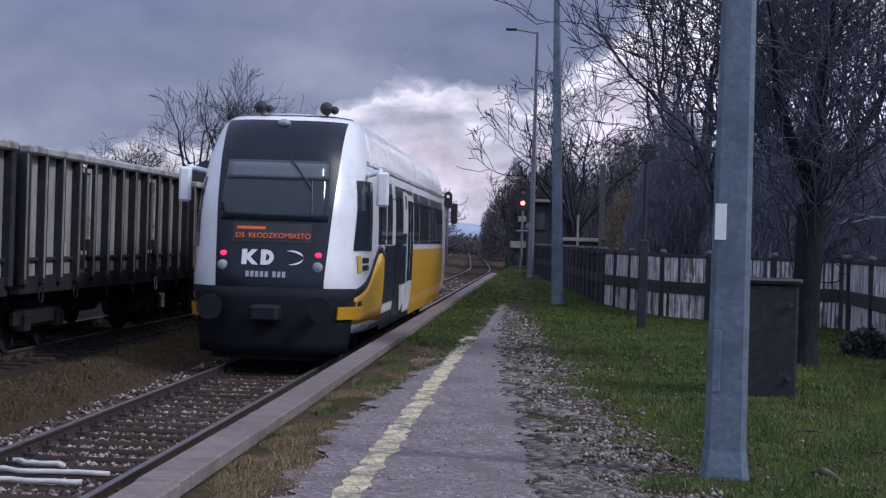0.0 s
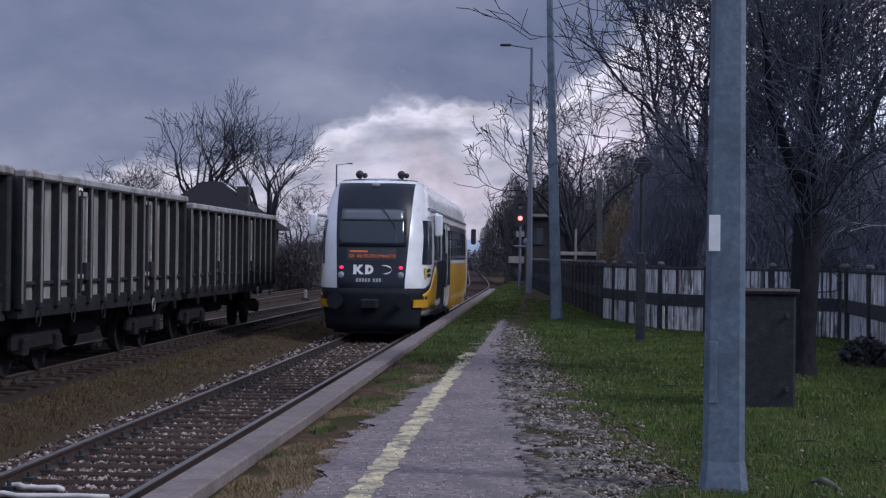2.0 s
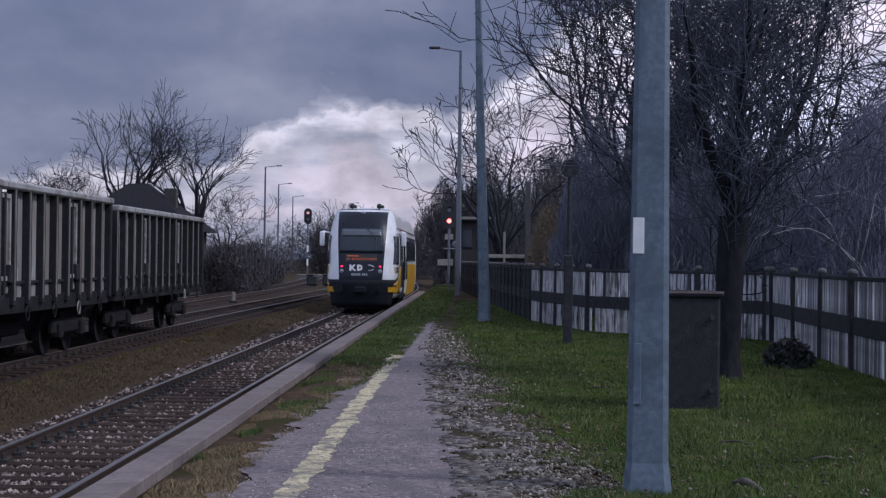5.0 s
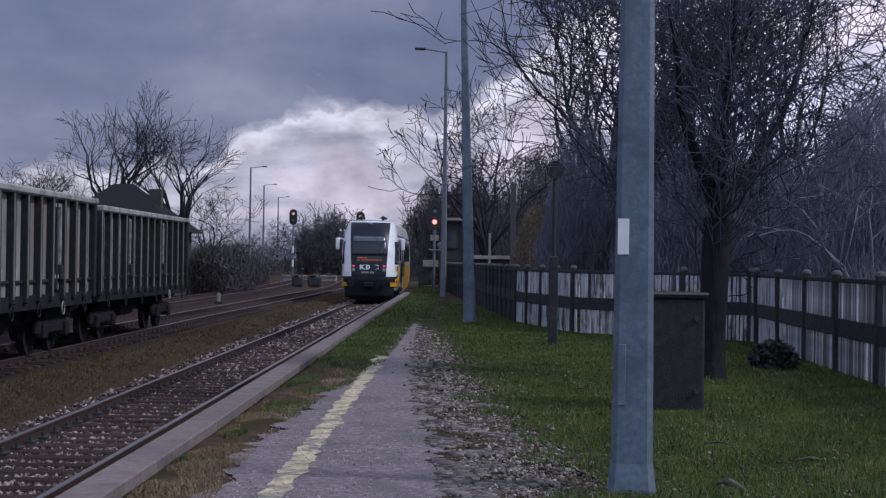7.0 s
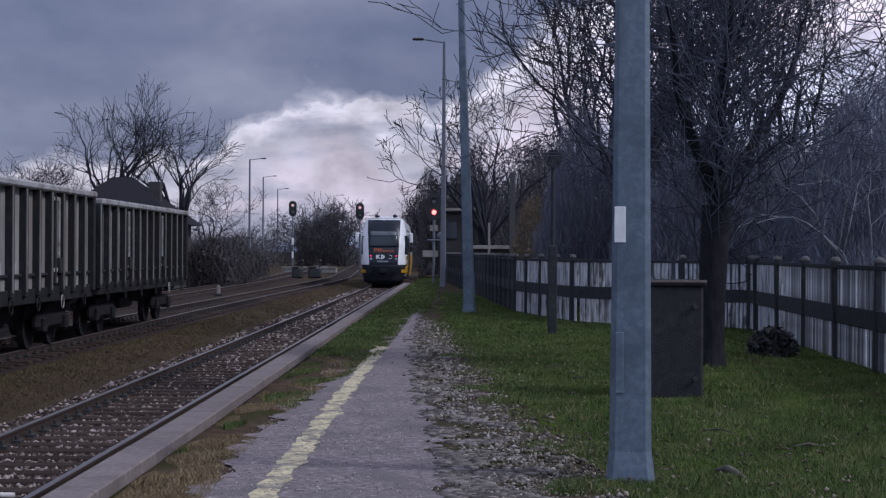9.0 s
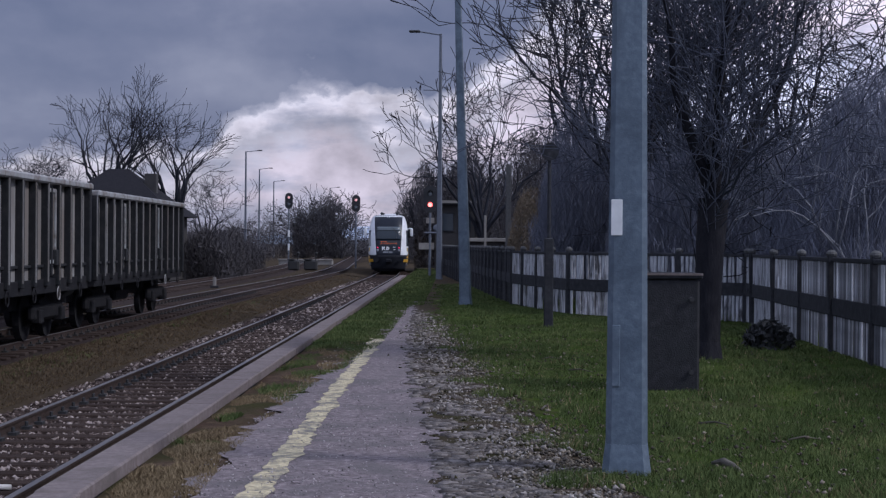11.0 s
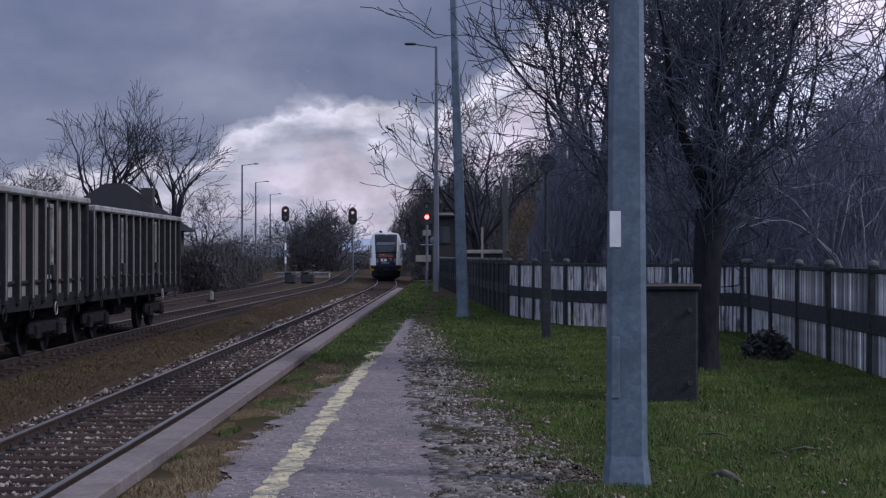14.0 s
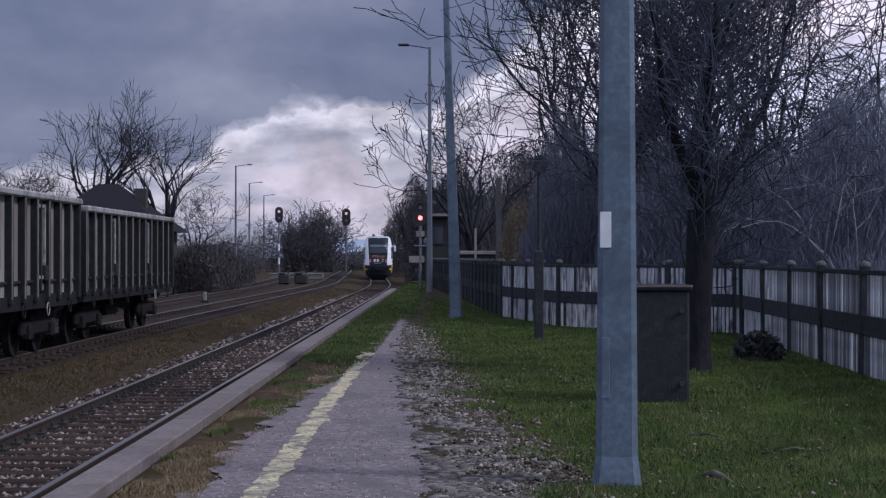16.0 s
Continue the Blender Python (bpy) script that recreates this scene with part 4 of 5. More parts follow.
    for y in (2.1, length - 2.1):
        b = part("bogie", box(-1.0, 1.0, y - 0.35, y + 0.35, 0.55, 0.85, 0.03), WAGON_UNDER_SHADE, w, "cast bogie with underfloor shade in its colour")
        for s in (-1, 1):
            part("side_frame", box(min(s * 0.92, s * 1.10), max(s * 0.92, s * 1.10), y - 1.25, y + 1.25, 0.40, 0.72, 0.06), WAGON_UNDER_SHADE, b)
            for e in (-0.9, 0.9):
                bm = tube((s * 0.68, y + e, 0.46), (s * 0.82, y + e, 0.46), 0.46, n=20)
                part("wheel", bm, WAGON_UNDER_SHADE, b, "rusty steel wheel")
                part("axle_box", box(min(s * 0.95, s * 1.18), max(s * 0.95, s * 1.18), y + e - 0.15, y + e + 0.15, 0.34, 0.64, 0.03), WAGON_UNDER_SHADE, b)
    for y, d in ((0, -1), (length, 1)):
        for s in (-1, 1):
            bm = tube((s * 0.87, y, 1.0), (s * 0.87, y + d * 0.33, 1.0), 0.09, n=10)
            add_tube(bm, (s * 0.87, y + d * 0.29, 1.0), (s * 0.87, y + d * 0.33, 1.0), 0.2, n=14)
            part("buffer", bm, WAGON_RIB, w, "round steel buffer")
    part("brake_gear", box(-0.9, 0.9, length / 2 - 1.0, length / 2 + 0.6, 0.5, 0.8, 0.05), WAGON_UNDER_SHADE, w)
    return w


first = build_wagon(11.4)
first.matrix_world = pose(siding_x(30), 24.5, RAIL_Z + 0.08)
second = build_wagon(11.9, 3.17)
second.matrix_world = pose(siding_x(42) - 0.1, 36.95, RAIL_Z + 0.08)
third = copy_thing(first, pose(siding_x(20), 12.5, RAIL_Z + 0.08))


# ---- poles, signals and boxes ----
def add_prism(bm, levels, turn=-6.0):
    """A square shaft with chamfered corners through (height, half width) levels."""
    rings = []
    for z, a in levels:
        c = a * 0.72
        pts = [(a, -c), (a, c), (c, a), (-c, a), (-a, c), (-a, -c), (-c, -a), (c, -a)]
        m = pose(0, 0, 0, 0, 0, turn)
        rings.append([bm.verts.new(m @ Vector((px, py, z))) for px, py in pts])
    for p, q in zip(rings, rings[1:]):
        for i in range(8):
            bm.faces.new((p[i], p[(i + 1) % 8], q[(i + 1) % 8], q[i]))
    bm.faces.new(rings[0][::-1])
    bm.faces.new(rings[-1])


def build_lamp_pole(x, y, height, r0, r1, base_z, arm, lean=0.0, galvanised=True, label="tall galvanised steel lamp pole with a base flange"):
    p = empty("street_lamp", pose(x, y, base_z, 0, lean, 0), label, "street lamp", "lamps along the platform")
    mat = GALVANISED if galvanised else POLE_GREY
    bm = bmesh.new()
    add_prism(bm, [(0.0, r0), (height, r1)])
    part("shaft", bm, mat, p, "tapered square steel shaft with chamfered corners")
    bm = bmesh.new()
    add_prism(bm, [(0.0, r0 * 1.2), (0.05, r0 * 1.16), (0.26, r0 * 1.0)])
    part("base_flare", bm, mat, p)
    if arm:
        bm = tube((0, 0, height - 0.05), (-arm, 0, height + 0.10), 0.035, n=8)
        a = part("lamp_arm", bm, mat, p)
        bm = box(min(-arm, -arm - math.copysign(0.55, arm)), max(-arm, -arm - math.copysign(0.55, arm)), -0.14, 0.14, height + 0.06, height + 0.17, 0.04)
        part("lantern", bm, DARK_METAL, a, "flat dark lamp head")
    return p


main_pole = build_lamp_pole(1.350, 12.48, 11.5, 0.160, 0.063, -0.12, 1.2)
part("inspection_door", box(-0.03, 0.03, -0.012, 0.006, 0.70, 1.16, 0.004), GALVANISED, main_pole, "flush inspection door").matrix_basis = pose(-0.100, -0.150, 0, 0, 0, -6)
part("label_plate", box(-0.042, 0.042, -0.010, 0.010, 1.835, 2.105, 0.002), WHITE_STICKER, main_pole, "small white plate").matrix_basis = pose(-0.100, -0.140, 0, 0, 0, -6)
build_lamp_pole(0.40, 46.9, 11.5, 0.165, 0.063, -0.12, 1.2, lean=-1.8)
build_lamp_pole(-0.63, 80, 12.0, 0.14, 0.06, -0.12, 1.0, galvanised=False, label="slim grey lamp pole with a flat lantern")


def build_signal(x, y, top, base_z, lit, striped=False, label=""):
    s = empty("rail_signal", pose(x, y, base_z), label, "railway signal", "signals at the station throat")
    h = top - base_z
    head_h = 1.45
    part("mast", tube((0, 0, 0), (0, 0, h - head_h), 0.075, n=10), POLE_GREY, s)
    if striped:
        for k in range(2):
            part("mast_band", tube((0, 0, 1.5 + 1.25 * k), (0, 0, 2.1 + 1.25 * k), 0.085, n=10), WHITE_STICKER, s, "white band on the mast")
    bm = bmesh.new()
    w = 0.36
    pts = [(w * math.cos(a), (head_h / 2 - w) * (1 if math.sin(a) >= 0 else -1) + w * math.sin(a)) for a in span(0, 2 * math.pi, 25)[:-1]]
    f0 = bm.faces.new([bm.verts.new((px, -0.03, h - head_h / 2 + pz)) for px, pz in pts])
    ex = bmesh.ops.extrude_face_region(bm, geom=[f0])
    for v in ex["geom"]:
        if isinstance(v, bmesh.types.BMVert):
            v.co.y += 0.12
    bmesh.ops.recalc_face_normals(bm, faces=bm.faces)
    head = part("signal_head", bm, BLACK, s, "black oval backing board")
    for k, z in enumerate((h - 0.42, h - 1.02)):
        on = k == lit
        part("lens", add_sphere(bmesh.new(), (0, -0.05, z), 0.12, 1, 0.4, 1), (SIGNAL_RED if lit else PALE_LAMP) if on else LENS_OFF, head, "lit lens" if on else "")
        bm = bmesh.new()
        add_tube(bm, (0, -0.30, z + 0.02), (0, -0.03, z), 0.16, 0.17, n=12, cap=False)
        bmesh.ops.delete(bm, geom=[v for v in bm.verts if v.co.z < z - 0.06], context="VERTS")
        part("hood", bm, BLACK, head)
    return s


near_signal = build_signal(-1.2, 88, 4.75, -0.12, 1, label="black signal head showing red on a grey mast")
part("sign_plate", box(-0.60, 0.22, -0.06, -0.03, 1.45, 1.80, 0.01), PALE_WALL, near_signal, "white plate on the mast")
part("number_board", box(-0.22, 0.22, -0.06, -0.03, 2.85, 3.15, 0.01), PALE_WALL, near_signal, "small white board below the head")
bm = tube((-0.3, -0.05, 2.35), (0.35, -0.05, 2.35), 0.05, n=8)
add_sphere(bm, (0.35, -0.05, 2.6), 0.2, 1, 0.3, 1)
part("mast_bracket", bm, POLE_GREY, near_signal, "bracket with a round disc")
build_signal(-8.25, 140, 5.75, -0.55, 0, label="tall mast signal with a pale glowing lamp")
build_signal(-15.0, 150, 6.2, -0.55, 0, True, "black oval signal head on a banded mast")
for x, y in ((-22.0, 174), (-25.4, 215), (-28.2, 258), (-21.5, 287)):
    build_lamp_pole(x, y, 11.9, 0.13, 0.07, -0.6, -1.2, galvanised=False, label="slim grey yard lamp pole far down the line")


def build_disc_post():
    p = empty("disc_post", pose(2.05, 34.6, -0.12), "dark concrete post with a round board on top", "post")
    part("post", box(-0.095, 0.095, -0.09, 0.09, 0, 1.9, 0.02), FENCE_POST, p)
    part("pipe", tube((0, 0, 1.9), (0, 0, 3.6), 0.04, n=10), FENCE_POST, p)
    part("disc", tube((0, -0.09, 3.72), (0, -0.05, 3.72), 0.19, n=24), FENCE_POST, p, "dark round board")


build_disc_post()


def build_cabinet():
    c = empty("concrete_bin", pose(2.535, 19.6, -0.12), "dark weathered concrete box standing in the grass", "cabinet")
    part("body", box(-0.42, 0.44, -0.02, 0.7, 0, 1.36, 0.03), DARK_CONCRETE, c)
    part("lid", box(-0.45, 0.47, -0.05, 0.73, 1.36, 1.43, 0.015), DARK_CONCRETE, c, "flat lid with light painted on its front edge")
    # thin pale strip stands in for light on the lid's front edge
    part("lid_edge", box(-0.45, 0.47, -0.062, -0.052, 1.405, 1.432), CONCRETE, c, "pale strip painted as a lit edge")
    for z in (0.25, 1.12):
        for x in (-0.3, 0.34):
            part("bolt", tube((x, -0.06, z), (x, -0.02, z), 0.03, n=8), DARK_METAL, c)


build_cabinet()


# ---- fence ----
FENCE = [([(5.95, 14.6), (6.13, 23.0), (6.68, 37.2)], 3.05, 0.2), ([(6.68, 37.2), (3.0, 40), (1.78, 47), (-0.65, 95)], 1.75, 0.0)]


def fence_points():
    """Post positions along the two straight-sided runs, nearest first."""
    out = []
    for line, pitch, carry in FENCE:
        pts = [Vector(p) for p in line]
        for a, b in zip(pts, pts[1:]):
            d, ln = (b - a).normalized(), (b - a).length
            s = carry
            while s < ln:
                out.append(a + d * s)
                s += pitch
            carry = s - ln
    return out


def shared_mesh(name, bm, mat):
    me = bpy.data.meshes.new(name)
    bm.to_mesh(me)
    bm.free()
    me.materials.append(mat)
    return me


def build_fence():
    fence = empty("fence", pose(0, 0, 0), "old concrete-post fence with peeling pale upright boards", "fence", kind="structure")
    pts = fence_points()
    bm = box(-0.07, 0.07, -0.07, 0.07, 0, 1.66, 0.015)
    post_me = shared_mesh("fence_post", bm, FENCE_POST)
    bm = bmesh.new()
    add_sphere(bm, (0, 0, 1.67), 0.092, 1, 1, 0.75, 10, 6)
    cap_me = shared_mesh("post_cap", bm, FENCE_CAP)
    up_me = shared_mesh("board", box(-0.034, 0.034, -0.012, 0.012, 0.95, 1.56, 0.004), BOARD)
    low_me = shared_mesh("board", box(-0.034, 0.034, -0.012, 0.012, 0.08, 0.66, 0.004), BOARD)
    rest, dark = bmesh.new(), bmesh.new()
    count = 0
    for i, p in enumerate(pts):
        o = new("fence_post", post_me)
        o.parent = fence
        nxt = pts[min(i + 1, len(pts) - 1)]
        prv = pts[max(i - 1, 0)]
        d = (nxt - p) if i + 1 < len(pts) else (p - prv)
        ang = math.degrees(math.atan2(d.y, d.x))
        o.matrix_basis = pose(p.x, p.y, -0.15, random.uniform(-1, 1), random.uniform(-1, 1), ang)
        c = new("post_cap", cap_me)
        c.parent = o
        if i + 1 == len(pts):
            break
        ln = d.length
        bay = part("rail_band", box(0.06, ln - 0.06, -0.035, 0.035, 0.66, 0.95, 0.01), FENCE_POST, fence, "dark horizontal middle panel")
        bay.matrix_basis = pose(p.x, p.y, -0.15, 0, 0, ang)
        top = part("top_rail", box(0.06, ln - 0.06, -0.03, 0.03, 1.54, 1.61, 0.01), FENCE_POST, fence)
        top.matrix_basis = pose(p.x, p.y, -0.15, 0, 0, ang)
        n = max(int(ln / 0.103), 2)
        for k in range(n):
            u = 0.12 + (ln - 0.24) * k / (n - 1)
            for me, zz in ((up_me, (0.95, 1.56)), (low_me, (0.08, 0.66))):
                if random.random() < 0.09:
                    continue
                q = pose(p.x, p.y, -0.15, 0, 0, ang) @ pose(u, 0, random.uniform(-.01, .01), 0, random.uniform(-1, 1), random.uniform(-4, 4))
                if count < 300:
                    b = new("board", me)
                    b.parent, b.matrix_basis = fence, q
                    count += 1
                else:
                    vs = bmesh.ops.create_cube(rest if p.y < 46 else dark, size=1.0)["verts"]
                    for v in vs:
                        v.co = q @ Vector((v.co.x * 0.068, v.co.y * 0.024, zz[0] + (v.co.z + .5) * (zz[1] - zz[0])))
    tagged(part("far_boards", rest, BOARD, fence), kind="stuff")
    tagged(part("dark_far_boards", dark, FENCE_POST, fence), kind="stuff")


build_fence()


# ---- trees ----
def grow(rng, start, direction, length, radius, depth, out, spread=0.55, up=0.12, shrink=0.72, kids=(2, 4), wiggle=0.16, steps=4, min_r=0.004):
    """Recursive limb: appends (p0, p1, r0, r1) tapered segments."""
    p, d = np.array(start, float), np.array(direction, float)
    d /= np.linalg.norm(d)
    r = radius
    seg = length / steps
    for i in range(steps):
        d = d + rng.normal(0, wiggle, 3) + np.array((0, 0, up))
        d /= np.linalg.norm(d)
        q = p + d * seg
        r2 = max(r * (0.86 if depth else 0.7), min_r)
        out.append((p, q, r, r2))
        if depth and i >= 1:
            for _ in range(int(rng.integers(kids[0], kids[1])) if i == steps - 1 else int(rng.integers(0, kids[0] + 1))):
                side = rng.normal(0, 1, 3)
                side -= side.dot(d) * d
                side /= np.linalg.norm(side)
                e = d * (1 - spread * 0.4) + side * spread * (0.7 + 0.6 * rng.random())
                grow(rng, q, e, length * shrink * (0.75 + 0.4 * rng.random()), r2 * (0.55 + 0.2 * rng.random()), depth - 1, out, spread, up, shrink, kids, wiggle, max(steps - 1, 2) if depth < 3 else steps, min_r)
        p, r = q, r2


def limbs_mesh(name, segs, mat, parent, sides=4):
    p0 = np.array([s[0] for s in segs])
    p1 = np.array([s[1] for s in segs])
    r0, r1 = np.array([s[2] for s in segs])[:, None, None], np.array([s[3] for s in segs])[:, None, None]
    d = p1 - p0
    d /= np.maximum(np.linalg.norm(d, axis=1, keepdims=True), 1e-6)
    ref = np.where(np.abs(d[:, 2:3]) > 0.9, np.array([[1.0, 0, 0]]), np.array([[0, 0, 1.0]]))
    a = np.cross(d, ref)
    a /= np.linalg.norm(a, axis=1, keepdims=True)
    b = np.cross(d, a)
    ang = np.arange(sides) * 2 * np.pi / sides
    ring = a[:, None] * np.cos(ang)[None, :, None] + b[:, None] * np.sin(ang)[None, :, None]
    v = np.concatenate([p0[:, None] + ring * r0, p1[:, None] + ring * r1], 1).reshape(-1, 3)
    k = np.arange(sides)
    f = np.stack([k, (k + 1) % sides, (k + 1) % sides + sides, k + sides], -1)
    f = (f[None] + (2 * sides * np.arange(len(segs)))[:, None, None]).reshape(-1, 4)
    return bulk(name, v, f, mat, parent, smooth=True)


def build_tree(x, y, z, seed, height, trunk_r, label, fork=0.25, limbs=5, depth=4, spread=0.6, up=0.1, mat=TWIG, lean=(0, 0), min_r=0.006, shrink=0.72, wiggle=0.16, group="bare trees", kids=(2, 4)):
    rng = np.random.default_rng(seed)
    t = empty("tree", pose(x, y, z), label, "tree", group)
    fh = height * fork
    trunk, crown = [], []
    p = np.array((0.0, 0, -0.1))
    r = trunk_r
    for i in range(5):
        q = p + np.array((lean[0] * fh / 5 + rng.normal(0, .03), lean[1] * fh / 5, (fh + 0.1) / 5))
        trunk.append((p, q, r * (1.25 if i == 0 else 1), r * 0.95))
        r *= 0.95
        p = q
    for k in range(limbs):
        a = 2 * math.pi * (k + rng.random() * 0.6) / limbs
        s = spread * (0.35 + 0.9 * rng.random()) if k else 0.1
        d = (math.cos(a) * s, math.sin(a) * s, 1.0)
        grow(rng, p - np.array((0, 0, fh * 0.25 * rng.random())), d, height * (1 - fork) * (0.36 + 0.1 * rng.random()), r * 0.6, depth, crown, spread, up, shrink, kids, wiggle, 4, min_r)
    limbs_mesh("trunk", trunk, BARK, t, 10)
    limbs_mesh("crown", crown, mat, t, 4)
    return t


LEFT = "bare winter tree with a wide crown of fine twigs"
build_tree(-21.6, 104, -0.6, 11, 12.8, 0.40, LEFT, 0.32, 9, 4, 0.52, 0.06, TWIG, min_r=0.012, kids=(1, 4), wiggle=0.13)
build_tree(-17.6, 103, -0.6, 12, 11.6, 0.36, LEFT, 0.32, 8, 4, 0.56, 0.05, TWIG, min_r=0.012, kids=(1, 4), wiggle=0.13)
build_tree(-36, 140, -0.6, 13, 11.0, 0.25, LEFT, 0.35, 8, 4, 0.65, 0.05, TWIG, min_r=0.018, kids=(1, 4))
build_tree(-16.6, 112, -0.6, 14, 8.0, 0.16, LEFT, 0.3, 6, 4, 0.7, 0.03, TWIG, min_r=0.012, kids=(1, 4))
build_tree(-25.2, 108, -0.6, 15, 8.2, 0.16, LEFT, 0.3, 6, 4, 0.8, 0.0, FAR_TWIG, min_r=0.012, kids=(1, 4))
for x, y, k, h in ((-17.6, 246, 61, 9.6), (-20.0, 250, 62, 10.4), (-22.6, 247, 63, 9.4), (-16.4, 243, 64, 8.0)):
    build_tree(x, y, -0.6, k, h, 0.22, "dense bare tree beyond the yard", 0.12, 10, 4, 0.75, 0.02, FAR_TWIG, min_r=0.028, kids=(1, 4), group="trees beyond the yard")
# platform side: the near broad tree with upright shoots, and the row behind
NEAR = "dark pollarded tree with dense upright shoots behind the fence"


def build_pollard(x, y, z, seed, shoots, trunk_h, trunk_r, reach, fan, leader=3.4):
    """Thick trunk running up into a leader, with long upright shoots and side twigs all the way."""
    rng = np.random.default_rng(seed)
    t = empty("tree", pose(x, y, z), NEAR, "tree", "bare trees")
    trunk, p, r = [], np.array((0, 0, -0.1)), trunk_r * 1.35
    for i in range(6):
        q = p + np.array((0.006 * i, 0, (trunk_h + 0.1) / 6))
        r2 = trunk_r * (1.0 if i < 3 else 1.0 + 0.05 * (i - 2))
        trunk.append((p, q, r, r2))
        p, r = q, r2
    fork = p.copy()
    stems = []
    for k in range(4):
        q, d, rr = fork.copy(), np.array((math.cos(k * 1.6 + 0.4) * 0.3, math.sin(k * 1.6 + 0.4) * 0.3, 1.0)), trunk_r * 0.55
        for i in range(7):
            d = d + rng.normal(0, 0.14, 3)
            d /= np.linalg.norm(d)
            e = q + d * leader / 7
            trunk.append((q, e, rr, rr * 0.84))
            stems.append((q.copy(), e.copy()))
            q, rr = e, rr * 0.84
    limbs_mesh("trunk", trunk, BARK, t, 10)
    crown = []
    for k in range(shoots):
        a, s = rng.random() * 6.283, fan * (0.15 + 0.85 * rng.random())
        d = np.array((math.cos(a) * math.sin(s), math.sin(a) * math.sin(s), math.cos(s)))
        if rng.random() < 0.25:
            q = fork - np.array((0, 0, 0.9 * rng.random()))
        else:
            m = stems[int(rng.integers(0, len(stems)))]
            q = m[0] + (m[1] - m[0]) * rng.random()
        ln = reach * (0.45 + 0.5 * rng.random()) * (1 - 0.08 * max(q[2] - trunk_h, 0))
        rr = 0.009 + 0.022 * rng.random() ** 3
        for i in range(8):
            d = d + rng.normal(0, 0.22, 3) + np.array((0, 0, 0.03))
            d /= np.linalg.norm(d)
            e = q + d * ln / 8
            crown.append((q, e, rr, rr * 0.84))
            d[2] = max(d[2], 0.1)
            rr *= 0.84
            q = e
            if i > 0:
                for _ in range(2):
                    b = d + rng.normal(0, 0.6, 3)
                    b /= np.linalg.norm(b)
                    m = q + b * 0.38 * (0.5 + rng.random())
                    crown.append((q, m, max(rr * 0.6, 0.008), 0.007))
                    b = b + rng.normal(0, 0.55, 3)
                    crown.append((m, m + b * 0.26, 0.007, 0.005))
    limbs_mesh("crown", crown, HAZE_TWIG, t, 3)
    return t


build_pollard(3.9, 25.0, -0.15, 21, 165, 2.5, 0.205, 4.6, 1.15)
PALE_BARK = material("pale_bark", [(0.12, 0.125, 0.15), (0.19, 0.195, 0.22), (0.27, 0.275, 0.30)], 6, 0.9, spec=0.1)
build_tree(8.3, 33.0, -0.2, 28, 5.6, 0.07, "thin pale dead tree with forked branches behind the fence", 0.2, 6, 2, 0.6, 0.05, PALE_BARK, min_r=0.007, kids=(1, 3), wiggle=0.2)
build_tree(-1.7, 136, -0.4, 41, 6.2, 0.14, "dark bare tree beside the far line", 0.15, 9, 4, 0.4, 0.1, TWIG, min_r=0.015, kids=(1, 4), wiggle=0.1)
build_tree(0.2, 142, -0.4, 42, 9.0, 0.2, "dark bare tree beside the far line", 0.15, 9, 4, 0.42, 0.1, TWIG, min_r=0.015, kids=(1, 4), wiggle=0.1)
RIGHT = "dark bare tree with thin crossing branches"
build_tree(1.75, 90, -0.2, 22, 12.5, 0.26, RIGHT, 0.2, 11, 4, 0.50, 0.04, TWIG, min_r=0.017, kids=(1, 4), wiggle=0.2, shrink=0.62)
build_tree(5.2, 56, -0.2, 23, 14.0, 0.30, RIGHT, 0.25, 9, 4, 0.34, 0.08, TWIG, min_r=0.014, kids=(1, 4), wiggle=0.22)
build_tree(6.8, 46, -0.2, 24, 12.0, 0.22, RIGHT, 0.25, 9, 4, 0.55, 0.07, TWIG, min_r=0.012, kids=(1, 4), wiggle=0.22)
build_tree(10.2, 42, -0.2, 25, 10.5, 0.2, RIGHT, 0.25, 8, 4, 0.6, 0.07, TWIG, min_r=0.012, kids=(1, 4), wiggle=0.22)
for x, y, k, h, r in ((9.6, 50, 51, 12.0, 0.26), (7.8, 62, 53, 14.0, 0.28)):
    build_tree(x, y, -0.2, k, h, r, RIGHT, 0.22, 9, 4, 0.58, 0.04, TWIG, min_r=0.013, kids=(1, 4), wiggle=0.24)
build_tree(4.6, 44, -0.2, 26, 10.5, 0.16, RIGHT, 0.25, 9, 4, 0.45, 0.09, TWIG, min_r=0.010, kids=(1, 4), wiggle=0.2)


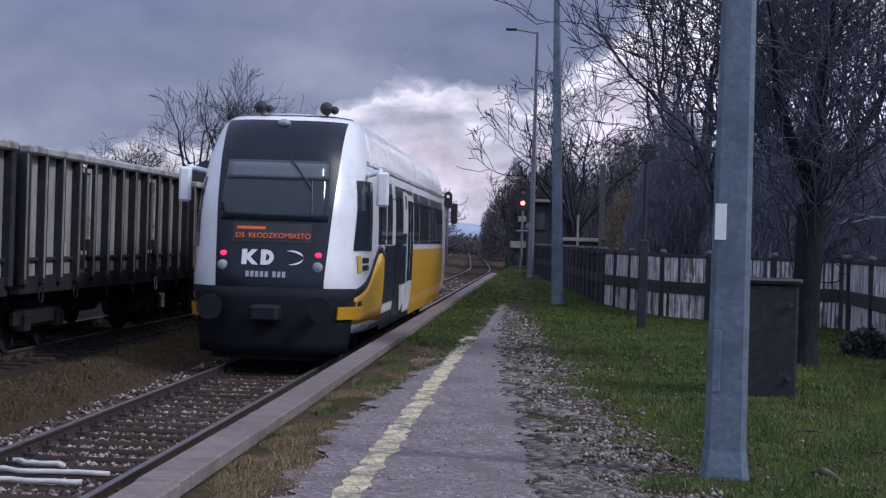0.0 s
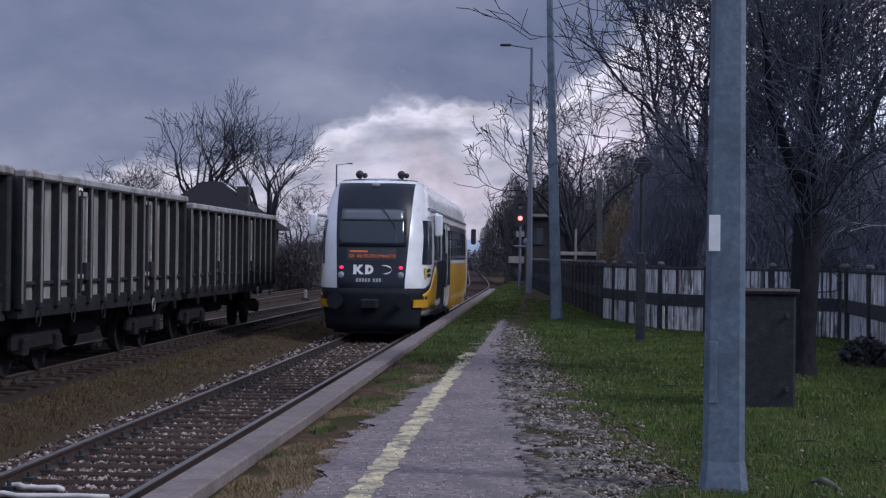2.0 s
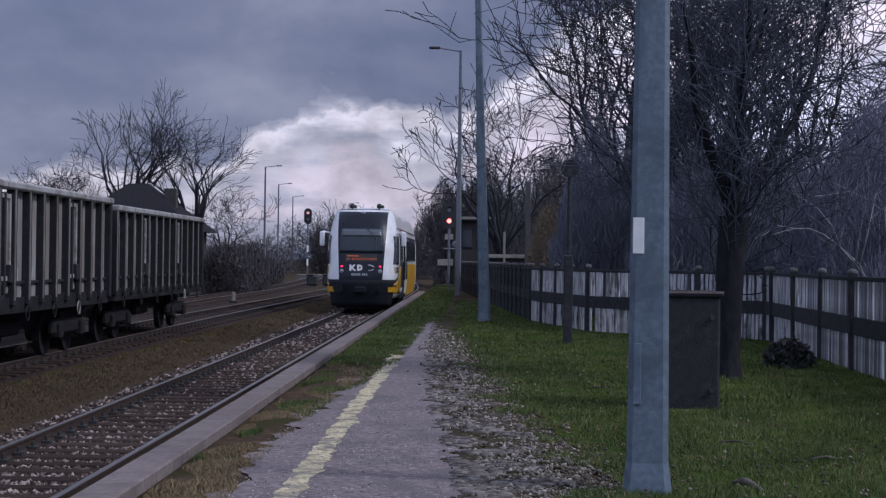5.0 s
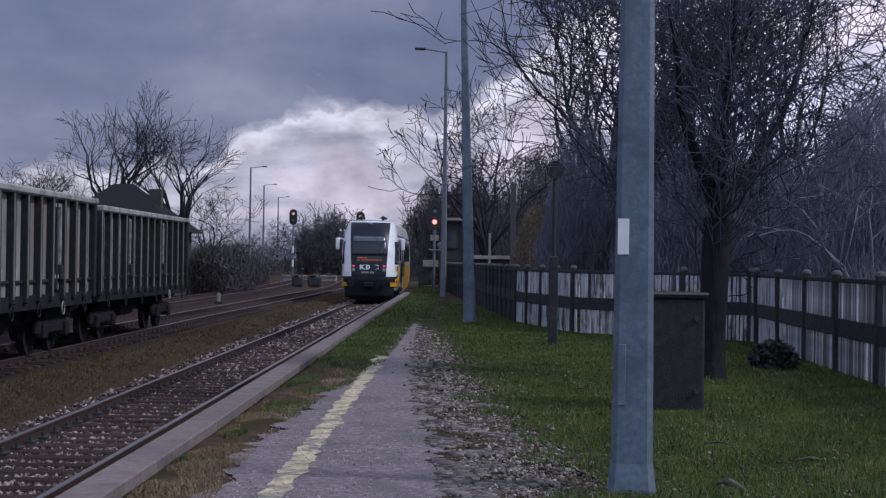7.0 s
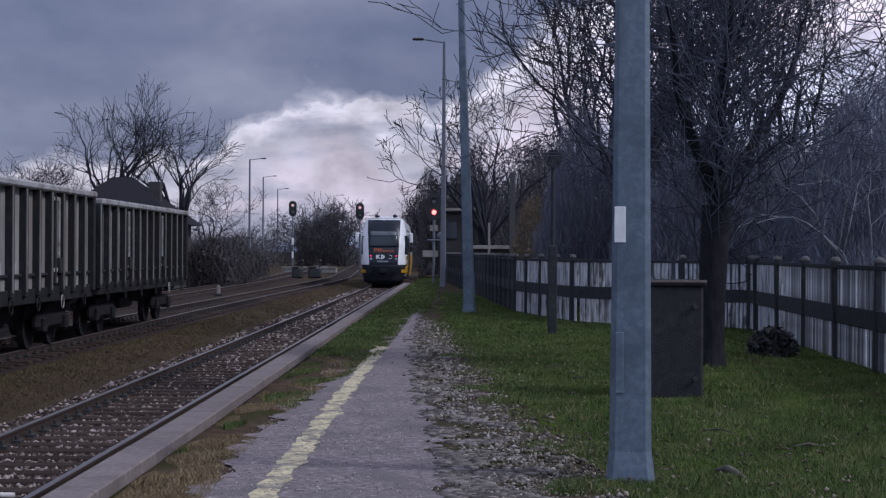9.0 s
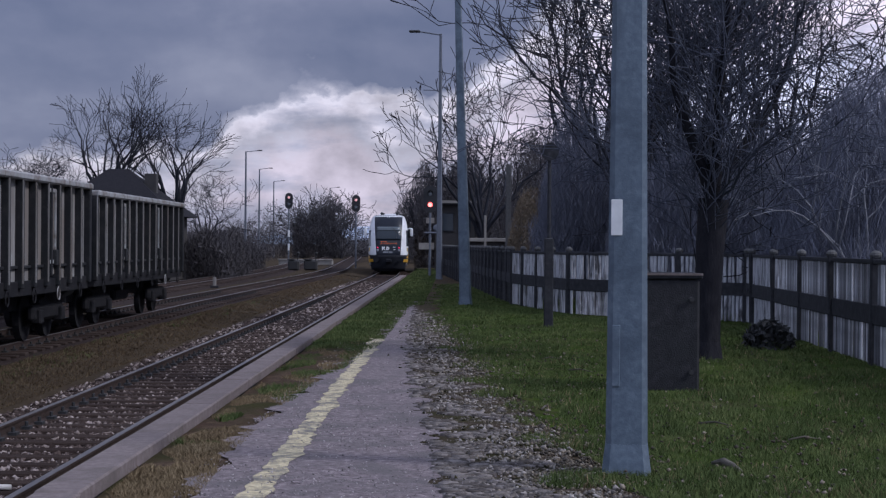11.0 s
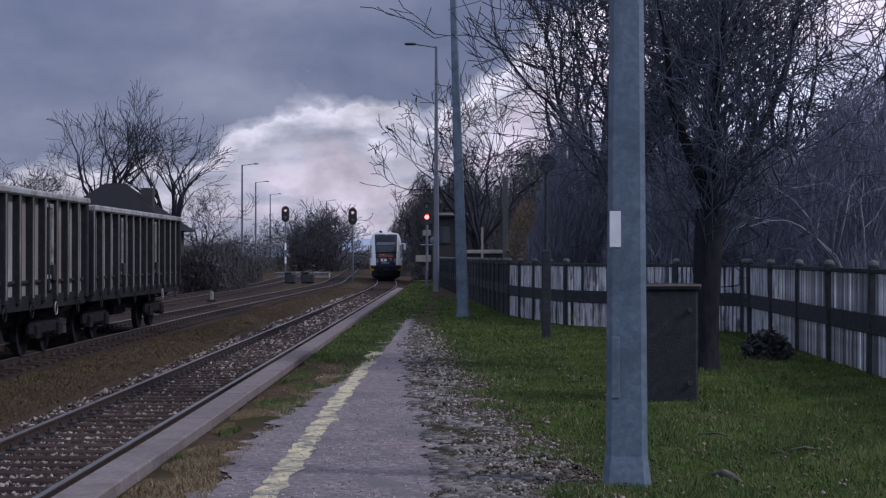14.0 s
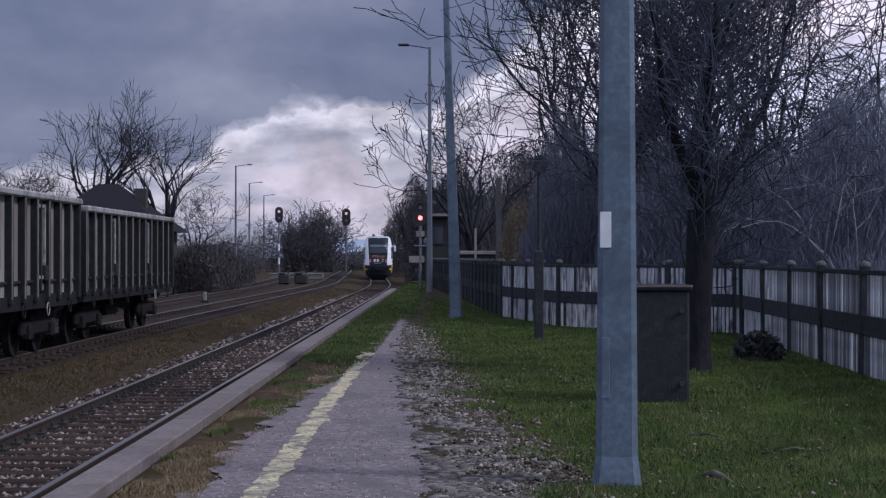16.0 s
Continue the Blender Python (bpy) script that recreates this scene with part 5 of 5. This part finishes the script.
def thicket(name, boxes, count, size, mat, label, seed, kind="stuff", twig=0.5):
    """Dense undergrowth: small turned leaf and twig quads in mounded volumes."""
    rng = np.random.default_rng(seed)
    vs = []
    per = count // len(boxes)
    for (x0, x1, y0, y1, z0, z1) in boxes:
        u, v, w = rng.random((3, per))
        x, y = x0 + (x1 - x0) * u, y0 + (y1 - y0) * v
        crest = np.array([0.62 + 0.5 * noise.noise((a * min(9.0 / max(x1 - x0, 1), 0.45) + seed, b * 0.1, seed)) for a, b in zip(x, y)])
        top = z0 + (z1 - z0) * crest * (1 - 0.5 * np.abs(2 * u - 1) ** 3)
        z = z0 + (top - z0) * w ** 0.8
        c = np.stack([x, y, z], -1)
        a = rng.normal(0, 1, (per, 3))
        a /= np.linalg.norm(a, axis=1, keepdims=True)
        b = np.cross(a, rng.normal(0, 1, (per, 3)))
        b /= np.linalg.norm(b, axis=1, keepdims=True)
        s = size * (0.5 + rng.random((per, 1)))
        thin = np.where(rng.random((per, 1)) < twig, 0.10, 0.6)
        ln = np.where(thin < 0.2, 2.4, 1.0)
        a[:, 2] = np.where(thin[:, 0] < 0.2, np.abs(a[:, 2]) + 0.8, a[:, 2])
        vs.append(np.stack([c - a * s * ln, c + b * s * thin, c + a * s * ln, c - b * s * thin], 1))
    v = np.concatenate(vs).reshape(-1, 3)
    return tagged(bulk(name, v, np.arange(len(v)).reshape(-1, 4), mat), label, "bushes", kind=kind)


thicket("undergrowth", [(2.6, 14, 50, 56, -0.2, 7.5), (7.2, 18, 36, 44, -0.2, 8.0), (3, 26, 70, 90, -0.2, 8.5), (4.6, 12, 42, 50, -0.2, 7.0), (7.4, 16, 20, 34, -0.2, 4.0), (4.4, 9.5, 40.5, 45, -0.2, 9.0), (7.2, 11.5, 33, 38, -0.2, 6.0), (2.8, 8.5, 50, 54, -0.2, 10.5)], 340000, 0.068, HAZE_BUSH, "leafless undergrowth behind the fence with blue haze in its colour", 31, twig=1.0)
thicket("far_wood", [(-7.2, 6, 187, 205, -0.5, 14.5), (-3.0, 4, 128, 140, -0.5, 13.0), (-1.5, 12, 140, 150, -0.5, 14), (2, 20, 96, 115, -0.3, 12)], 130000, 0.15, FAR_WOOD, "dark bare wood along the far line", 32, twig=0.85)
thicket("far_hedge", [(-60, -22, 190, 215, -0.6, 7.0), (-34, -20, 120, 140, -0.6, 4.4), (-36, -15.8, 240, 256, -0.6, 8.0), (-24.0, -16.6, 244, 252, -0.6, 11.5), (-80, -30, 260, 290, -0.6, 10), (-21, -14.8, 118, 130, -0.6, 4.0), (-17.5, -13.6, 98, 112, -0.6, 3.4)], 130000, 0.13, FAR_WOOD, "leafless hedge and bushes beyond the yard", 33, twig=0.85)
thicket("far_scrub", [(-26, -2, 330, 420, -0.6, 4.5), (-20, -8, 260, 300, -0.6, 1.6), (-9, -6, 240, 290, -0.6, 1.4)], 30000, 0.22, FAR_WOOD, "brown scrub at the end of the line", 34)


thicket("brown_shrub", [(2.0, 3.7, 57, 60.5, -0.2, 5.4)], 9000, 0.06, BROWN_SHRUB, "reddish-brown leafless shrub behind the fence", 36, twig=0.8)


def bent_tube(pts, r, n=6):
    """A round tube through a line of points."""
    bm = bmesh.new()
    rings = []
    for i, p in enumerate(pts):
        d = (Vector(pts[min(i + 1, len(pts) - 1)]) - Vector(pts[max(i - 1, 0)])).normalized()
        a = d.cross(Vector((0.1, 0.2, 1))).normalized()
        b = d.cross(a)
        k = r[i] if isinstance(r, (list, tuple)) else r
        rings.append([bm.verts.new(Vector(p) + a * k * math.cos(6.2832 * j / n) + b * k * math.sin(6.2832 * j / n)) for j in range(n)])
    for p, q in zip(rings, rings[1:]):
        for j in range(n):
            bm.faces.new((p[j], p[(j + 1) % n], q[(j + 1) % n], q[j]))
    bm.faces.new(rings[0])
    bm.faces.new(rings[-1][::-1])
    bmesh.ops.recalc_face_normals(bm, faces=bm.faces)
    return bm


def build_ground_litter():
    for k, (y, x0, x1) in enumerate(((15.15, -5.05, -4.45), (14.55, -5.02, -3.9), (14.0, -5.0, -4.0))):
        pts = [(x0 + (x1 - x0) * i / 8, y + 0.09 * noise.noise((i * 0.5, k, 0)) - 0.02 * i * (k == 0), RAIL_Z - 0.10 + 0.015 * noise.noise((i * 0.7, k, 4))) for i in range(9)]
        tagged(part("hose", bent_tube(pts, 0.028), HOSE, smooth=True), "pale hose lying across the sleepers", "hose", "hoses in the track")
    log = [(2.08, 12.95, -0.075), (2.14, 12.8, -0.045), (2.19, 12.66, -0.06), (2.24, 12.5, -0.085)]
    tagged(part("log", bent_tube(log, [0.015, 0.035, 0.03, 0.012], 7), DEADWOOD, smooth=True), "weathered grey piece of dead wood in the grass", "log")
    for x, y, a, ln in ((1.62, 22.4, -50, 0.45), (1.35, 24.5, 20, 0.3), (2.4, 15.8, -35, 0.35), (3.0, 14.5, 15, 0.3), (0.95, 17.0, 70, 0.25)):
        c, s = math.cos(radians(a)) * ln, math.sin(radians(a)) * ln
        pts = [(x, y, -0.07), (x + c * 0.5, y + s * 0.5, -0.045), (x + c, y + s, -0.07)]
        tagged(part("stick", bent_tube(pts, [0.012, 0.011, 0.006]), DEADWOOD, smooth=True), "short dry stick lying in the lawn", "stick", "sticks in the lawn")


build_ground_litter()


def build_refuse():
    rng = np.random.default_rng(8)
    ob = empty("refuse_heap", pose(5.35, 27.6, -0.14), "heap of dark glossy leaves and refuse by the fence", "heap")
    n = 700
    a = rng.random(n) * 6.283
    r = np.sqrt(rng.random(n)) * 0.42
    h = 0.55 * np.sqrt(np.maximum(1 - (r / 0.45) ** 2, 0)) * rng.random(n) ** 0.4
    c = np.stack([r * np.cos(a), r * np.sin(a), h], -1)
    d = rng.normal(0, 1, (n, 3))
    d /= np.linalg.norm(d, axis=1, keepdims=True)
    e = np.cross(d, rng.normal(0, 1, (n, 3)))
    e /= np.linalg.norm(e, axis=1, keepdims=True)
    v = np.stack([c - d * 0.09, c + e * 0.03, c + d * 0.09, c - e * 0.03], 1).reshape(-1, 3)
    bulk("leaves", v, np.arange(4 * n).reshape(-1, 4), DARK_METAL, ob)


build_refuse()


# ---- buildings and distance ----
def build_house():
    h = empty("house", pose(-19.5, 92, -0.6), "old dark house with a hipped roof behind the wagons", "house")
    part("wall", box(-3.3, 3.3, 0, 8, 0, 3.7), HOUSE_WALL, h)
    bm = bmesh.new()
    e = [bm.verts.new(p) for p in ((-3.8, -0.5, 3.7), (4.0, -0.5, 3.7), (4.0, 8.5, 3.7), (-3.8, 8.5, 3.7))]
    r = [bm.verts.new(p) for p in ((-0.7, 4, 6.5), (0.5, 4, 6.5))]
    bm.faces.new((e[0], e[1], r[1], r[0]))
    bm.faces.new((e[1], e[2], r[1]))
    bm.faces.new((e[2], e[3], r[0], r[1]))
    bm.faces.new((e[3], e[0], r[0]))
    bm.faces.new(e[::-1])
    roof = part("roof", bm, ROOF, h, "dark tiled hipped roof")
    part("chimney", box(1.6, 2.3, 3.0, 3.7, 4.5, 6.2, 0.03), HOUSE_WALL, roof)
    for x in (-2.6, -0.3, 2.2):
        w = part("window", box(x, x + 0.95, -0.05, 0.02, 1.2, 2.6, 0.02), PALE_WALL, h)
        part("pane", box(x + 0.1, x + 0.85, -0.07, -0.052, 1.3, 2.5), GLASS, w)
    return h


build_house()


def build_signal_box():
    b = empty("signal_box", pose(0.2, 104, -0.2), "dark brick signal box with a pale flat eave", "building")
    part("wall", box(-1.3, 1.25, 0, 5, 0, 4.3), HOUSE_WALL, b)
    part("roof", box(-1.55, 1.5, -0.35, 5.3, 4.3, 4.6, 0.03), DARK_CONCRETE, b)
    part("eave", box(-1.55, 1.5, -0.39, -0.35, 4.42, 4.58), PALE_WALL, b, "pale eave board")
    for x in (-0.9, 0.2):
        w = part("window", box(x, x + 0.8, -0.06, 0.02, 2.6, 3.8, 0.02), FENCE_POST, b)
        part("pane", box(x + 0.07, x + 0.73, -0.08, -0.062, 2.68, 3.72), GLASS, w)
    s = empty("shed", pose(1.6, 76, -0.2), "low flat-roofed shed behind the fence", "building")
    part("wall", box(-1.0, 1.1, 0, 3, 0, 1.95), HOUSE_WALL, s)
    part("roof", box(-1.1, 1.2, -0.2, 3.2, 1.95, 2.12, 0.02), PALE_WALL, s, "pale flat roof edge")
    t = empty("concrete_pillar", pose(2.12, 62, -0.2), "tall weathered concrete pillar among the bushes", "pillar")
    part("shaft", box(-0.10, 0.10, -0.10, 0.10, 0, 4.85, 0.02), FENCE_CAP, t)
    q = empty("stake", pose(1.45, 72, -0.2), "thin pale wooden stake", "post")
    part("shaft", box(-0.05, 0.05, -0.05, 0.05, 0, 3.1, 0.01), PALE_WALL, q)


build_signal_box()


def build_yard_clutter():
    for x, y, w, h in ((-18.2, 130, 0.8, 1.5), (-17.0, 132, 1.0, 1.2)):
        c = empty("relay_cabinet", pose(x, y, -0.62), "small reddish-grey trackside cabinet", "cabinet")
        part("body", box(-w / 2, w / 2, 0, 0.6, 0, h, 0.03), PALE_WALL, c)
        part("roof", box(-w / 2 - 0.05, w / 2 + 0.05, -0.05, 0.65, h, h + 0.07, 0.01), DARK_CONCRETE, c)
    for x, y, w in ((-12.9, 133, 0.9), (-11.6, 134, 1.1)):
        c = empty("point_machine", pose(x, y, -0.62), "dark point machine with an upright lever beside the yard track", "point machine", "point machines in the yard")
        part("body", box(-w / 2, w / 2, 0, 0.7, 0, 0.85, 0.12), DARK_METAL, c)
        bm = tube((w * 0.35, 0.3, 0.8), (w * 0.42, 0.3, 1.35), 0.05, n=8)
        add_sphere(bm, (w * 0.42, 0.3, 1.4), 0.13)
        part("lever", bm, DARK_METAL, c)
        part("cover", box(-w / 2 - 0.06, w * 0.1, -0.04, 0.74, 0.85, 0.93, 0.03), WAGON_RIB, c)
    s = empty("dwarf_signal", pose(-11.6, 80, -0.6), "small white shunting marker beside the siding", "marker")
    part("body", box(-0.08, 0.08, -0.08, 0.08, 0, 0.52, 0.03), PALE_WALL, s)
    part("foot", box(-0.2, 0.2, -0.15, 0.15, 0, 0.12, 0.02), DARK_CONCRETE, s)


build_yard_clutter()


def build_ramp():
    r = empty("loading_ramp", pose(-14.2, 166, -0.62), "low pale concrete loading ramp across the yard", "ramp")
    part("wall", box(-3.4, 2.0, 0, 2.0, 0, 0.45, 0.04), PALE_WALL, r)
    part("kerb", box(-3.5, 2.1, -0.1, 0.3, 0.45, 0.62, 0.03), PALE_WALL, r)


build_ramp()


def build_hills():
    bm = bmesh.new()
    prev = None
    for i in range(81):
        x = -1400 + 35 * i
        h = 9 + 12 * noise.noise((x * 0.004, 1.7, 0)) + 8 * noise.noise((x * 0.015, 4.0, 0)) + 22 * math.exp(-((x + 170) / 130) ** 2)
        row = [bm.verts.new((x, 2600, -5)), bm.verts.new((x, 2700, h * 0.7)), bm.verts.new((x, 2900, h)), bm.verts.new((x, 3300, -5))]
        if prev:
            for k in range(3):
                bm.faces.new((prev[k], row[k], row[k + 1], prev[k + 1]))
        prev = row
    tagged(part("backdrop", bm, HILL_HAZE, smooth=True), "wooded hills on the horizon, coloured blue-grey as in haze", "hills", kind="structure")


build_hills()


# ---- what moves ----
def motions():
    run = [(0.0, 25.5), (1.5, 37.3), (3.0, 49.0), (5.0, 64.5), (7.0, 81.2), (9.0, 98.0), (11.0, 115.5), (12.5, 129.0), (14.0, 142.0), (16.0, 160.0)]
    rows = []
    for t, y in run:
        x = main_x(y)
        a = math.degrees(math.atan2(-(main_x(y + LENGTH) - x), LENGTH))
        rows.append((t, pose(x, y, RAIL_Z, 0, 0, a)))
    walk(railcar, rows)


motions()
